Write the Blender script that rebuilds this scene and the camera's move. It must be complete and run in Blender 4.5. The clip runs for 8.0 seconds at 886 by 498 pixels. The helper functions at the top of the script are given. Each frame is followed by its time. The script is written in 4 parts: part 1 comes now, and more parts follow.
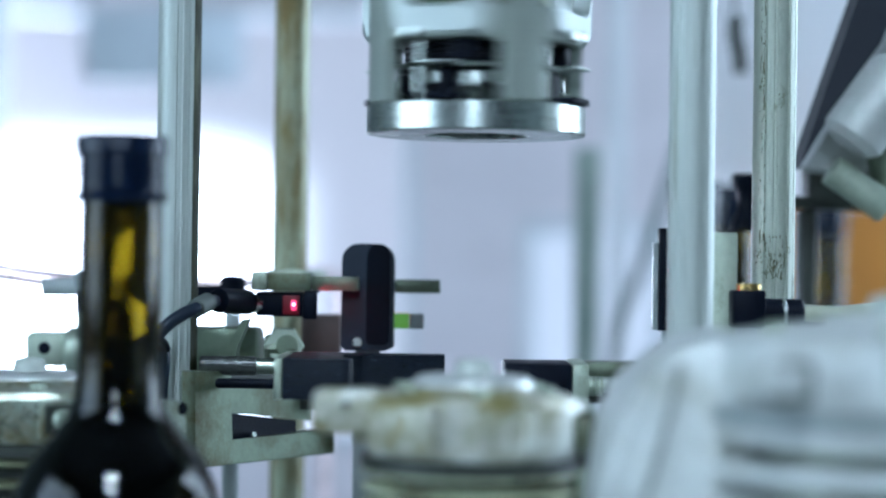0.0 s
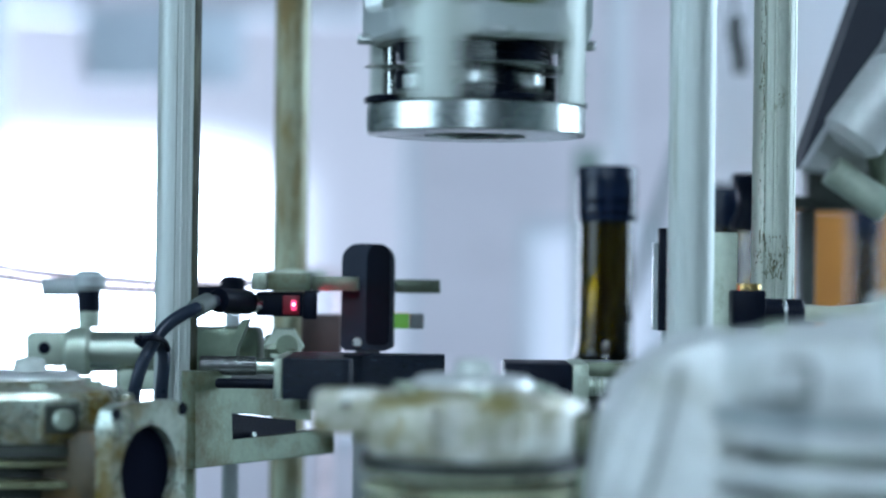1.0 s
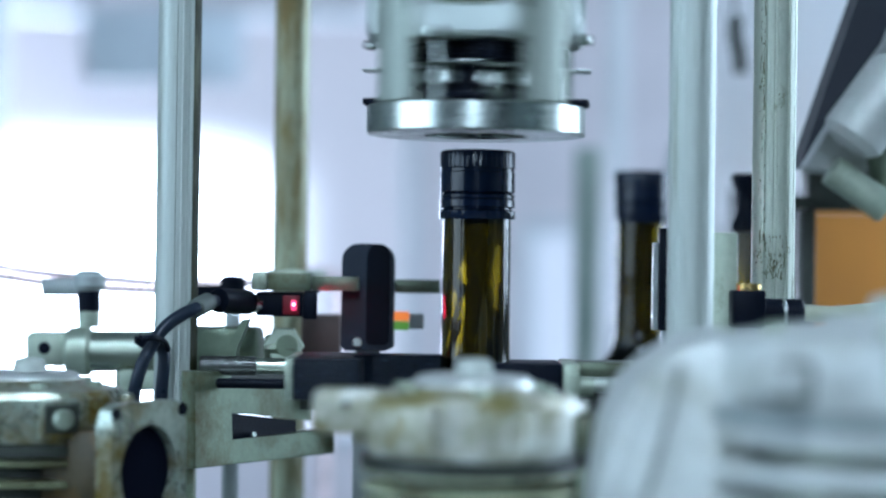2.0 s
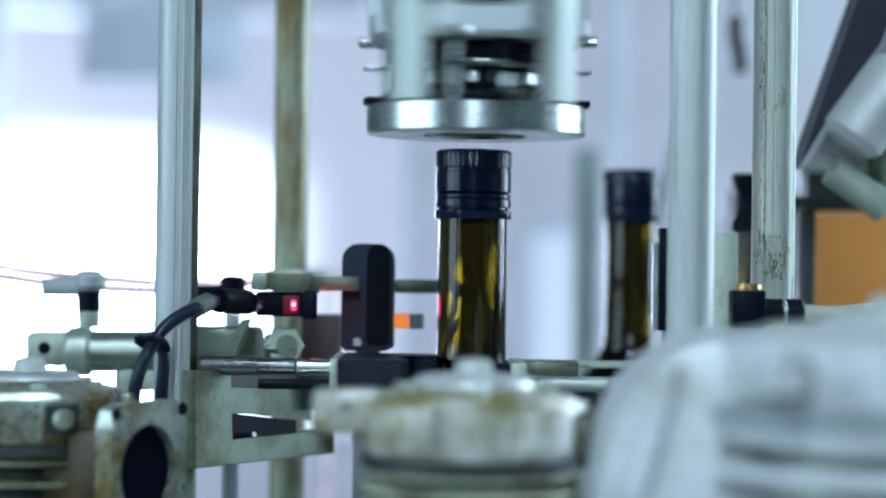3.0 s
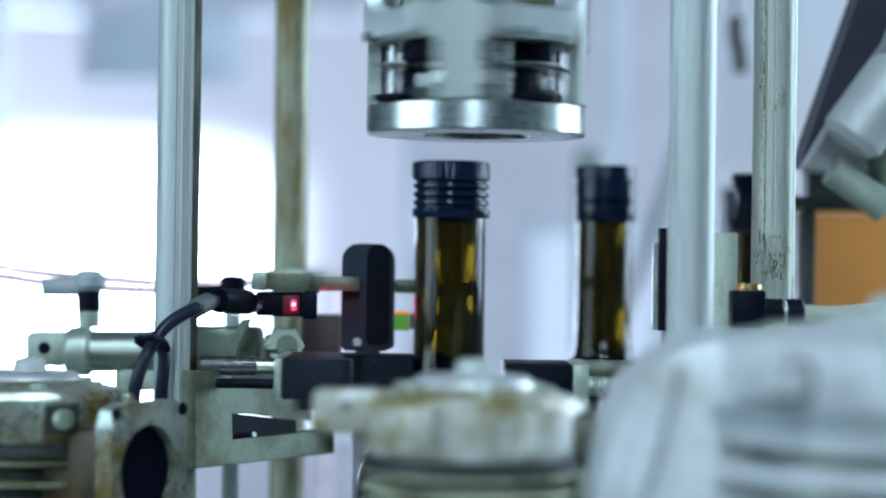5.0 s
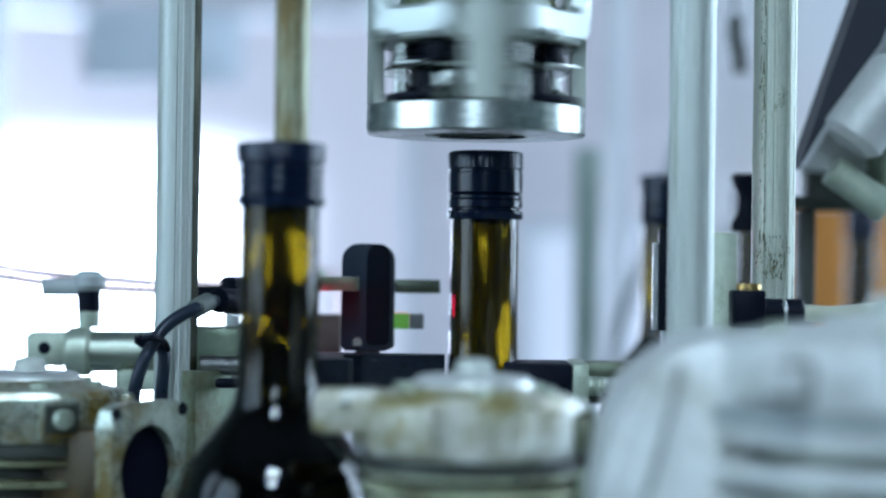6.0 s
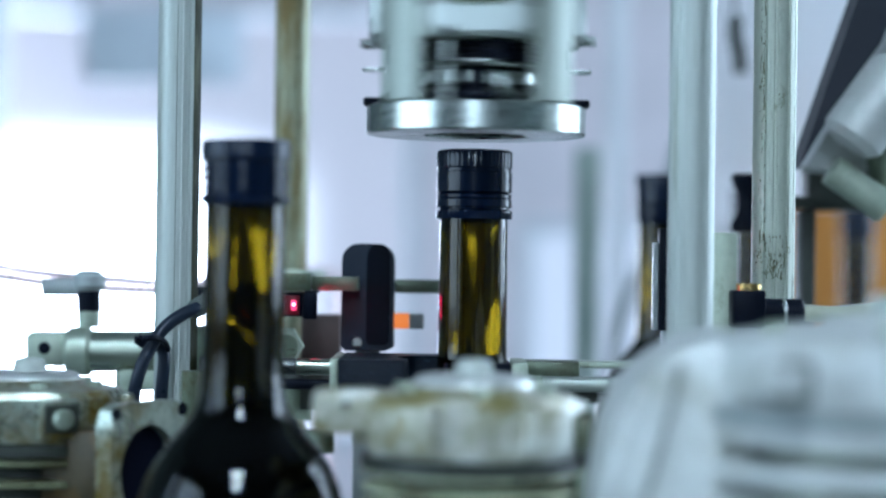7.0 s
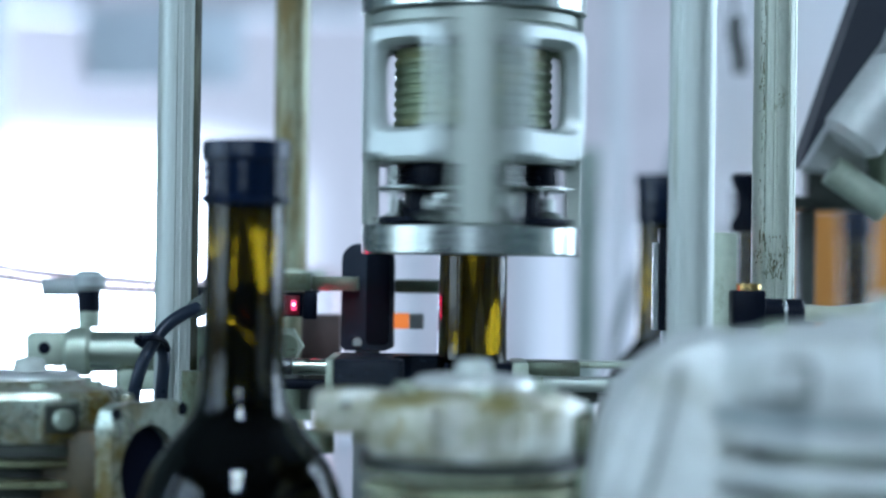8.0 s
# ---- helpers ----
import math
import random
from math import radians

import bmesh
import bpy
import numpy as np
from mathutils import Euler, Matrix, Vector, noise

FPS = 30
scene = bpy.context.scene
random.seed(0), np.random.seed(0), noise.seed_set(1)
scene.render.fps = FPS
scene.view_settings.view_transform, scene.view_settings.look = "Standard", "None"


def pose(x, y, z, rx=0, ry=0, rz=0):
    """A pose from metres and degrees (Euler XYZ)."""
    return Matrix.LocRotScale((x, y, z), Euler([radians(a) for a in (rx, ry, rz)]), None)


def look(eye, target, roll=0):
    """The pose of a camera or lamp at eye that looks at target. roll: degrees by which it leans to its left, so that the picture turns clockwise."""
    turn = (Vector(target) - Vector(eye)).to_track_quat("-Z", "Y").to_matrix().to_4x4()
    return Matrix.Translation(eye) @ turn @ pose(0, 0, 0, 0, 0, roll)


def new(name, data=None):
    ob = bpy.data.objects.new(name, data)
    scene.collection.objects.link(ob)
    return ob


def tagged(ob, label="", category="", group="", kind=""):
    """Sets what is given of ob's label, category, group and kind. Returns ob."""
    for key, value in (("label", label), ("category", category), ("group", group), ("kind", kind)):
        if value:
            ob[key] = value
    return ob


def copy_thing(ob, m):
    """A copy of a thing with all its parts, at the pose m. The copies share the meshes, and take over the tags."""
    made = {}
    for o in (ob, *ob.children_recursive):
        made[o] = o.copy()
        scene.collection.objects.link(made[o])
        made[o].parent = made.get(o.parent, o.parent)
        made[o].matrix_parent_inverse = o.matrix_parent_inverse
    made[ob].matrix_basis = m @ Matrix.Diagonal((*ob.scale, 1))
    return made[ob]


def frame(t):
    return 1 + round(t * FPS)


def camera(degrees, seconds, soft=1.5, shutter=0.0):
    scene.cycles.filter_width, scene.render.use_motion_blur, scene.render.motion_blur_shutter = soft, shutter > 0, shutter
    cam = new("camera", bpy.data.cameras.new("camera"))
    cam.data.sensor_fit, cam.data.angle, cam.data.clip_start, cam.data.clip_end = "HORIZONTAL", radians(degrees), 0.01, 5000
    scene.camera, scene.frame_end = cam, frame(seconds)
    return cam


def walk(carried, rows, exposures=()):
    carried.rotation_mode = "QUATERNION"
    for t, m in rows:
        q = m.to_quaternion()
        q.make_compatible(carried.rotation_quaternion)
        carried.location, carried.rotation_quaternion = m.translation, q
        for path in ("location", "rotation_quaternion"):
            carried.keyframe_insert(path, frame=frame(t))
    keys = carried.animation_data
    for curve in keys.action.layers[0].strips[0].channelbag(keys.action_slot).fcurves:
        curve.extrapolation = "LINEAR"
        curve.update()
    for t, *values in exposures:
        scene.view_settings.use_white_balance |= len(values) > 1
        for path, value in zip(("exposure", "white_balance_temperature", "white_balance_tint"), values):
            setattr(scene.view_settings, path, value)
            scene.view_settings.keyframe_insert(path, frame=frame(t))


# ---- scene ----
# ---------------------------------------------------------------- camera
cam = camera(24.57, 8.0, soft=2.2, shutter=0.6)
EYE = Vector((0, 0, 0.223))
VIEW = look(EYE, (0, 10, 0.2897), 0.8)
walk(cam, [(0, VIEW), (8, VIEW)], [(0, -0.18, 5020, -1), (8, -0.18, 5020, -1)])
cam.data.dof.use_dof = True
cam.data.dof.focus_distance = 0.882
cam.data.dof.aperture_fstop = 4.4

# ---------------------------------------------------------------- light
world = bpy.data.worlds.new("world")
scene.world = world
world.use_nodes = True
nt = world.node_tree
sky = nt.nodes.new("ShaderNodeTexSky")
sky.sky_type = "NISHITA"
sky.sun_disc = False
sky.sun_elevation = radians(42)
sky.sun_rotation = radians(-60)
nt.links.new(sky.outputs[0], nt.nodes["Background"].inputs[0])
nt.nodes["Background"].inputs[1].default_value = 0.12


def added_lamp(where, target, wide, high, watts, colour):
    """An area light added at an opening of an unseen wall."""
    data = bpy.data.lights.new("window_light", "AREA")
    data.shape, data.size, data.size_y = "RECTANGLE", wide, high
    data.energy, data.color = watts, colour
    ob = new("window_light", data)
    ob.matrix_world = look(where, target)
    return ob


# Added fill from west, south and east, tuned for brightness and reflections.
added_lamp((-2.4, -0.2, 0.9), (0, 0.9, 0.2), 2.0, 1.5, 34, (0.92, 0.96, 1.0))
added_lamp((-0.2, -2.35, 0.95), (0, 0.9, 0.25), 0.4, 0.4, 12, (0.95, 0.97, 1.0))
added_lamp((2.4, 2.2, 0.9), (0, 2.0, 0.2), 2.0, 1.5, 84, (0.95, 0.95, 1.0))


# ---------------------------------------------------------------- materials
def material(name, colour, rough=0.5, metal=0.0, stain=None, stain_at=0.6, scale=60.0, bump=0.0, vary=0.12,
             rough_vary=0.12, stretch=(1, 1, 1), transmission=0.0, ior=1.5, coat=0.0, fine=6.0, specular=0.5):
    """Principled surface with grain and blotches at two scales, an optional stain colour and fine relief."""
    m = bpy.data.materials.new(name)
    m.use_nodes = True
    t = m.node_tree
    n, l = t.nodes, t.links
    b = n["Principled BSDF"]
    b.inputs["Roughness"].default_value = rough
    b.inputs["Metallic"].default_value = metal
    b.inputs["Transmission Weight"].default_value = transmission
    b.inputs["IOR"].default_value = ior
    b.inputs["Coat Weight"].default_value = coat
    b.inputs["Specular IOR Level"].default_value = specular
    co = n.new("ShaderNodeTexCoord")
    mp = n.new("ShaderNodeMapping")
    mp.inputs["Scale"].default_value = stretch
    l.new(co.outputs["Object"], mp.inputs[0])
    big = n.new("ShaderNodeTexNoise")
    big.inputs["Scale"].default_value = scale
    big.inputs["Detail"].default_value = 5
    big.inputs["Roughness"].default_value = 0.65
    small = n.new("ShaderNodeTexNoise")
    small.inputs["Scale"].default_value = scale * fine
    small.inputs["Detail"].default_value = 3
    for q in (big, small):
        l.new(mp.outputs[0], q.inputs["Vector"])
    add = n.new("ShaderNodeMath")
    add.operation = "MULTIPLY_ADD"
    add.inputs[1].default_value = 0.4
    l.new(small.outputs[0], add.inputs[0])
    l.new(big.outputs[0], add.inputs[2])
    ramp = n.new("ShaderNodeMapRange")
    ramp.inputs[1].default_value, ramp.inputs[2].default_value = 0.4, 1.0
    ramp.inputs[3].default_value, ramp.inputs[4].default_value = 1 - vary, 1 + vary
    l.new(add.outputs[0], ramp.inputs[0])
    mul = n.new("ShaderNodeVectorMath")
    mul.operation = "SCALE"
    mul.inputs[0].default_value = colour
    l.new(ramp.outputs[0], mul.inputs["Scale"])
    out = mul.outputs[0]
    if stain:
        blot = n.new("ShaderNodeTexNoise")
        blot.inputs["Scale"].default_value = scale * 0.55
        blot.inputs["Detail"].default_value = 8
        blot.inputs["Roughness"].default_value = 0.7
        l.new(mp.outputs[0], blot.inputs["Vector"])
        edge = n.new("ShaderNodeMapRange")
        edge.inputs[1].default_value, edge.inputs[2].default_value = stain_at - 0.08, stain_at + 0.1
        l.new(blot.outputs[0], edge.inputs[0])
        mix = n.new("ShaderNodeMix")
        mix.data_type = "RGBA"
        l.new(edge.outputs[0], mix.inputs[0])
        l.new(out, mix.inputs[6])
        mix.inputs[7].default_value = (*stain, 1)
        out = mix.outputs[2]
        if metal > 0:
            fade = n.new("ShaderNodeMapRange")
            fade.inputs[3].default_value, fade.inputs[4].default_value = metal, 0.1
            l.new(edge.outputs[0], fade.inputs[0])
            l.new(fade.outputs[0], b.inputs["Metallic"])
    l.new(out, b.inputs["Base Color"])
    rr = n.new("ShaderNodeMapRange")
    rr.inputs[1].default_value, rr.inputs[2].default_value = 0.4, 1.0
    rr.inputs[3].default_value, rr.inputs[4].default_value = max(0.0, rough - rough_vary), min(1.0, rough + rough_vary)
    l.new(add.outputs[0], rr.inputs[0])
    l.new(rr.outputs[0], b.inputs["Roughness"])
    if bump:
        bp = n.new("ShaderNodeBump")
        bp.inputs["Strength"].default_value = bump
        bp.inputs["Distance"].default_value = 0.0006
        l.new(small.outputs[0], bp.inputs["Height"])
        l.new(bp.outputs[0], b.inputs["Normal"])
    return m


def glowing(name, colour, strength):
    m = bpy.data.materials.new(name)
    m.use_nodes = True
    b = m.node_tree.nodes["Principled BSDF"]
    b.inputs["Base Color"].default_value = (*[0.12 * c for c in colour], 1)
    b.inputs["Emission Color"].default_value = (*colour, 1)
    b.inputs["Emission Strength"].default_value = strength
    return m


STEEL = material("polished_steel", (0.59, 0.62, 0.58), 0.27, 1.0, scale=40, vary=0.05, rough_vary=0.05)
TURNED = material("turned_steel", (0.43, 0.465, 0.41), 0.5, 0.6, scale=30, vary=0.06, stretch=(1, 1, 30), rough_vary=0.08)
ALU = material("machined_aluminium", (0.42, 0.47, 0.37), 0.45, 0.6, stain=(0.12, 0.12, 0.06), stain_at=0.62, scale=55, vary=0.2, bump=0.2)
# Oily copy of ALU, its colour darkened for parts that get less light.
DARK_ALU = material("shaded_oily_aluminium", (0.15, 0.175, 0.12), 0.4, 0.6, stain=(0.07, 0.065, 0.03), stain_at=0.58, scale=55, vary=0.25, bump=0.25)
BRIGHT = material("bright_bevelled_steel", (0.56, 0.6, 0.57), 0.38, 0.5, scale=40, vary=0.05)
ROD = material("oily_push_rod", (0.16, 0.17, 0.16), 0.3, 0.9, stain=(0.03, 0.03, 0.025), stain_at=0.5, scale=40, vary=0.3, stretch=(1, 4, 4))
BARREL = material("drawn_cylinder_barrel", (0.38, 0.42, 0.34), 0.3, 0.9, scale=30, vary=0.15, stretch=(0.3, 3, 3))
GREEN_ALU = material("oily_green_grey_aluminium", (0.185, 0.225, 0.155), 0.42, 0.5, stain=(0.09, 0.085, 0.03), stain_at=0.54, scale=55, vary=0.28, bump=0.25)
SLEEVE = material("oily_green_sleeve", (0.2, 0.24, 0.14), 0.4, 0.4, stain=(0.3, 0.27, 0.08), stain_at=0.6, scale=70, vary=0.3)
BROWN = material("rusty_brown_steel", (0.07, 0.042, 0.035), 0.6, scale=60, vary=0.3)
ALU_POST = material("aluminium_column", (0.5, 0.53, 0.49), 0.55, 0.5, stain=(0.22, 0.22, 0.13), stain_at=0.64, scale=30, vary=0.14, stretch=(6, 6, 0.4))
DIRTY_POST = material("oil_stained_column", (0.36, 0.38, 0.26), 0.5, 0.4, stain=(0.15, 0.1, 0.012), stain_at=0.5, scale=55, vary=0.25, stretch=(2.2, 2.2, 0.42))
GROOVED = material("grooved_aluminium", (0.5, 0.53, 0.45), 0.48, 0.5, stain=(0.11, 0.1, 0.03), stain_at=0.63, scale=90, vary=0.14, stretch=(1.4, 1.4, 0.8))
CAST = material("cast_aluminium", (0.68, 0.69, 0.63), 0.45, 0.35, stain=(0.19, 0.16, 0.03), stain_at=0.5, scale=45, vary=0.32, bump=0.5)
PALE_CAST = material("pale_cast_aluminium", (0.6, 0.61, 0.58), 0.5, 0.3, stain=(0.22, 0.22, 0.14), stain_at=0.62, scale=30, vary=0.16, bump=0.3)
# Oil-stained copy of CAST, its tone lowered for the dimmer left housing.
OILY_CAST = material("darkened_oily_cast_aluminium", (0.4, 0.44, 0.36), 0.3, 0.7, stain=(0.13, 0.095, 0.015), stain_at=0.5, scale=60, vary=0.4, bump=0.6)
RUST = material("rust_brown_casting", (0.06, 0.045, 0.02), 0.45, 0.2, stain=(0.13, 0.075, 0.012), stain_at=0.58, scale=70, vary=0.4, bump=0.5)
DARK_FIN = material("black_oiled_fins", (0.26, 0.28, 0.16), 0.36, 0.4, stain=(0.05, 0.034, 0.008), stain_at=0.52, scale=60, vary=0.3)
FIN = material("oil_blackened_fins", (0.55, 0.58, 0.38), 0.4, 0.15, stain=(0.07, 0.05, 0.01), stain_at=0.56, scale=60, vary=0.3)
DOME = material("dull_pale_stud", (0.45, 0.48, 0.43), 0.7, 0.1, scale=60, vary=0.2)
SIDE_STRIP = material("dark_olive_strip", (0.03, 0.032, 0.014), 0.6, specular=0.15, stain=(0.13, 0.13, 0.08), stain_at=0.6, scale=160, vary=0.4, stretch=(1, 1, 0.2))
NUT = material("plated_nut", (0.66, 0.67, 0.63), 0.4, 0.5, scale=60, vary=0.1)
OLIVE = material("dried_olive_oil", (0.075, 0.072, 0.025), 0.35, scale=300, vary=0.5)
GRIME = material("oily_grime", (0.03, 0.034, 0.025), 0.5, scale=60, vary=0.4)
DULL = material("dull_grey_rubber", (0.1, 0.115, 0.1), 0.6, scale=60, vary=0.2)
VOID = material("bore_shade", (0.004, 0.005, 0.012), 0.9, scale=40, specular=0.05)
PINK_TUBE = material("pinkish_air_line", (0.9, 0.74, 0.72), 0.3, transmission=0.7, ior=1.2, scale=40, vary=0.06)
BLACK = material("black_plastic", (0.0025, 0.004, 0.010), 0.45, scale=120, vary=0.3, bump=0.2, specular=0.1)
ROUGH_BLACK = material("rough_black_plastic", (0.002, 0.005, 0.012), 0.36, stain=(0.04, 0.065, 0.09), stain_at=0.67, scale=420, vary=0.5, bump=1.0, specular=0.25, fine=2.5, stretch=(0.6, 1, 1.6))
RUBBER = material("black_cable_sheath", (0.008, 0.014, 0.028), 0.35, scale=90, vary=0.2, specular=0.35)
CAP = material("black_lacquered_cap", (0.004, 0.0085, 0.024), 0.15, scale=80, vary=0.2, rough_vary=0.05, specular=0.35)
INNER_GLASS = material("inner_glass_face", (0.95, 0.93, 0.75), 0.02, transmission=1.0, ior=1.42, scale=20, vary=0.04, rough_vary=0.01, specular=0.2)
GLASS = material("dark_green_glass", (0.028, 0.0205, 0.0003), 0.02, transmission=1.0, ior=1.42, scale=20, vary=0.1, rough_vary=0.01, specular=0.2)
# Dark oil; the blue cast of deep shadow is put into its colour.
OIL = material("shadow_blue_oil", (0.010, 0.011, 0.030), 0.6, scale=20, vary=0.2, specular=0.0)
BRASS = material("brass", (0.72, 0.52, 0.2), 0.3, 1.0, scale=90)
TUBE = material("clear_grey_hose", (0.5, 0.52, 0.38), 0.35, scale=60, vary=0.1)
WALL = material("painted_wall", (0.86, 0.79, 0.81), 0.75, scale=1.2, vary=0.12, stretch=(1, 1, 1.6))
# Surfaces out of view, kept dark so glass and metal reflect less.
DARK_WALL = material("unseen_dark_wall", (0.045, 0.06, 0.065), 0.7, scale=1.5, vary=0.15)
SIDE_WALL = material("unseen_dark_side_wall", (0.15, 0.19, 0.19), 0.75, scale=1.2, vary=0.15)
CEIL = material("unseen_dark_ceiling", (0.13, 0.15, 0.17), 0.8, scale=2, vary=0.06)
FLOOR = material("concrete_floor", (0.2, 0.21, 0.21), 0.6, scale=4, vary=0.2, bump=0.3)
FRAME = material("window_frame_paint", (0.75, 0.78, 0.8), 0.5, scale=8, vary=0.06)
PANEL = material("blue_grey_panel", (0.75, 0.8, 0.85), 0.5, scale=3, vary=0.2)
WHITE = material("white_enamel", (0.86, 0.85, 0.87), 0.35, scale=6, vary=0.06)
GREEN_POST = material("grey_green_aluminium", (0.4, 0.46, 0.4), 0.5, 0.2, scale=12, vary=0.15)
GREY = material("grey_enamel", (0.33, 0.36, 0.35), 0.4, scale=12, vary=0.2)
NAVY = material("dark_steel_strut", (0.005, 0.007, 0.016), 0.5, scale=20, vary=0.2)
CARTON = material("orange_brown_cardboard", (0.52, 0.22, 0.03), 0.75, scale=14, vary=0.14)
BELT = material("conveyor_steel", (0.5, 0.52, 0.5), 0.35, 0.9, scale=30, vary=0.15)
RED = glowing("red_lamp", (1.0, 0.0, 0.05), 0.03)
CORE = glowing("red_lamp_core", (1.0, 0.05, 0.16), 2)
SPOT = glowing("red_lamp_spot", (1.0, 0.45, 0.55), 6)
BEAM = glowing("red_glint_source", (1.0, 0.02, 0.08), 18)
GREEN = glowing("green_lamp", (0.3, 0.62, 0.08), 0.4)
ORANGE = glowing("orange_lamp", (1.0, 0.24, 0.04), 1.0)
TUBELIGHT = glowing("fluorescent_diffuser", (0.95, 0.97, 1.0), 60)
HAZE = glowing("hazy_outdoors", (0.92, 0.92, 1.0), 0.75)


def sky_backdrop(name, x_bright, x_dim, z_bright, z_dim, high, low):
    """Hazy outdoors whose glow is painted: glaring in one patch, fading sideways and upward for a soft edge."""
    m = glowing(name, (1.0, 0.95, 1.0), high)
    t = m.node_tree
    n, l = t.nodes, t.links
    sep = n.new("ShaderNodeSeparateXYZ")
    l.new(n.new("ShaderNodeTexCoord").outputs["Object"], sep.inputs[0])
    ramps = []
    for axis, a, b in (("X", x_bright, x_dim), ("Z", z_bright, z_dim)):
        q = n.new("ShaderNodeMapRange")
        q.interpolation_type = "SMOOTHSTEP"
        q.inputs["From Min"].default_value, q.inputs["From Max"].default_value = min(a, b), max(a, b)
        q.inputs["To Min"].default_value, q.inputs["To Max"].default_value = (1, 0) if a < b else (0, 1)
        l.new(sep.outputs[axis], q.inputs["Value"])
        ramps.append(q)
    mul = n.new("ShaderNodeMath")
    mul.operation = "MULTIPLY"
    l.new(ramps[0].outputs[0], mul.inputs[0])
    l.new(ramps[1].outputs[0], mul.inputs[1])
    sharp = n.new("ShaderNodeMath")
    sharp.operation = "POWER"
    sharp.inputs[1].default_value = 2.3
    l.new(mul.outputs[0], sharp.inputs[0])
    mix = n.new("ShaderNodeMapRange")
    mix.inputs["To Min"].default_value, mix.inputs["To Max"].default_value = low, high
    l.new(sharp.outputs[0], mix.inputs["Value"])
    l.new(mix.outputs[0], t.nodes["Principled BSDF"].inputs["Emission Strength"])
    return m


SKYGLOW = sky_backdrop("bright_outdoors", -0.6991, -0.1936, 0.33, 0.645, 18, 0.5)


# ---------------------------------------------------------------- building blocks
def thing(name, at, label, category, group="", kind=""):
    ob = new(name)
    ob.empty_display_size = 0.02
    ob.location = at
    return tagged(ob, label, category, group, kind)


def part(name, bm, mat, parent=None, label="", smooth=35, at=None):
    """One mesh object out of bm (world or parent space), under a thing or a part."""
    me = bpy.data.meshes.new(name)
    bmesh.ops.recalc_face_normals(bm, faces=bm.faces)
    bm.to_mesh(me)
    bm.free()
    me.materials.append(mat)
    if smooth:
        me.shade_smooth()
        me.set_sharp_from_angle(angle=radians(smooth))
    ob = new(name, me)
    if parent:
        ob.parent = parent
    if at:
        ob.location = at
    if label:
        tagged(ob, label)
    return ob


def box(bm, lo, hi, bevel=0.0, seg=2, m=None):
    """A box between two corners, its edges rounded."""
    lo, hi = Vector(lo), Vector(hi)
    r = bmesh.ops.create_cube(bm, size=1)
    bmesh.ops.transform(bm, matrix=Matrix.Translation((lo + hi) / 2) @ Matrix.Diagonal((*(hi - lo), 1)), verts=r["verts"])
    vs = r["verts"]
    if bevel:
        es = list({e for v in vs for e in v.link_edges})
        q = bmesh.ops.bevel(bm, geom=es, offset=bevel, segments=seg, profile=0.5, affect="EDGES")
        vs = list({v for f in q["faces"] for v in f.verts} | {v for v in vs if v.is_valid})
    if m:
        bmesh.ops.transform(bm, matrix=m, verts=vs)
    return bm


def lathe(bm, profile, seg=48, m=None, wobble=None):
    """Turns (radius, height) pairs about z; closed to the axis where the radius is 0. wobble(angle, i): factor on the radius."""
    rings = []
    for i, (r, z) in enumerate(profile):
        if r <= 1e-6:
            rings.append([bm.verts.new((0, 0, z))])
        else:
            ring = []
            for k in range(seg):
                a = 2 * math.pi * k / seg
                q = r * (wobble(k, i) if wobble else 1)
                ring.append(bm.verts.new((q * math.cos(a), q * math.sin(a), z)))
            rings.append(ring)
    for a, b in zip(rings, rings[1:]):
        for k in range(seg):
            k2 = (k + 1) % seg
            if len(a) == 1 and len(b) == 1:
                continue
            if len(a) == 1:
                bm.faces.new((a[0], b[k], b[k2]))
            elif len(b) == 1:
                bm.faces.new((a[k], a[k2], b[0]))
            else:
                bm.faces.new((a[k], a[k2], b[k2], b[k]))
    if m:
        bmesh.ops.transform(bm, matrix=m, verts=[v for r in rings for v in r])
    return bm


def rod(bm, a, b, r, seg=24, bevel=0.0):
    """A round bar from a to b with chamfered ends."""
    a, b = Vector(a), Vector(b)
    d = b - a
    h = d.length
    c = bevel or min(r * 0.12, h * 0.1)
    m = Matrix.Translation(a) @ d.to_track_quat("Z", "Y").to_matrix().to_4x4()
    return lathe(bm, [(0, 0), (r - c, 0), (r, c), (r, h - c), (r - c, h), (0, h)], seg, m)


def pipe(bm, points, r, seg=12, steps=8):
    """A round hose that runs smoothly through the points."""
    pts = [Vector(p) for p in points]
    line = []
    for i in range(len(pts) - 1):
        p0, p1, p2, p3 = pts[max(i - 1, 0)], pts[i], pts[i + 1], pts[min(i + 2, len(pts) - 1)]
        for k in range(steps):
            t = k / steps
            line.append(0.5 * (2 * p1 + (p2 - p0) * t + (2 * p0 - 5 * p1 + 4 * p2 - p3) * t * t + (3 * p1 - p0 - 3 * p2 + p3) * t ** 3))
    line.append(pts[-1])
    rings, side = [], Vector((0.3, 0.9, 0.2))
    for i, p in enumerate(line):
        d = (line[min(i + 1, len(line) - 1)] - line[max(i - 1, 0)]).normalized()
        u = d.cross(side).normalized()
        w = d.cross(u)
        rings.append([bm.verts.new(p + r * (math.cos(2 * math.pi * k / seg) * u + math.sin(2 * math.pi * k / seg) * w)) for k in range(seg)])
    for a, b in zip(rings, rings[1:]):
        for k in range(seg):
            bm.faces.new((a[k], a[(k + 1) % seg], b[(k + 1) % seg], b[k]))
    bm.faces.new(rings[0])
    bm.faces.new(rings[-1])
    return bm


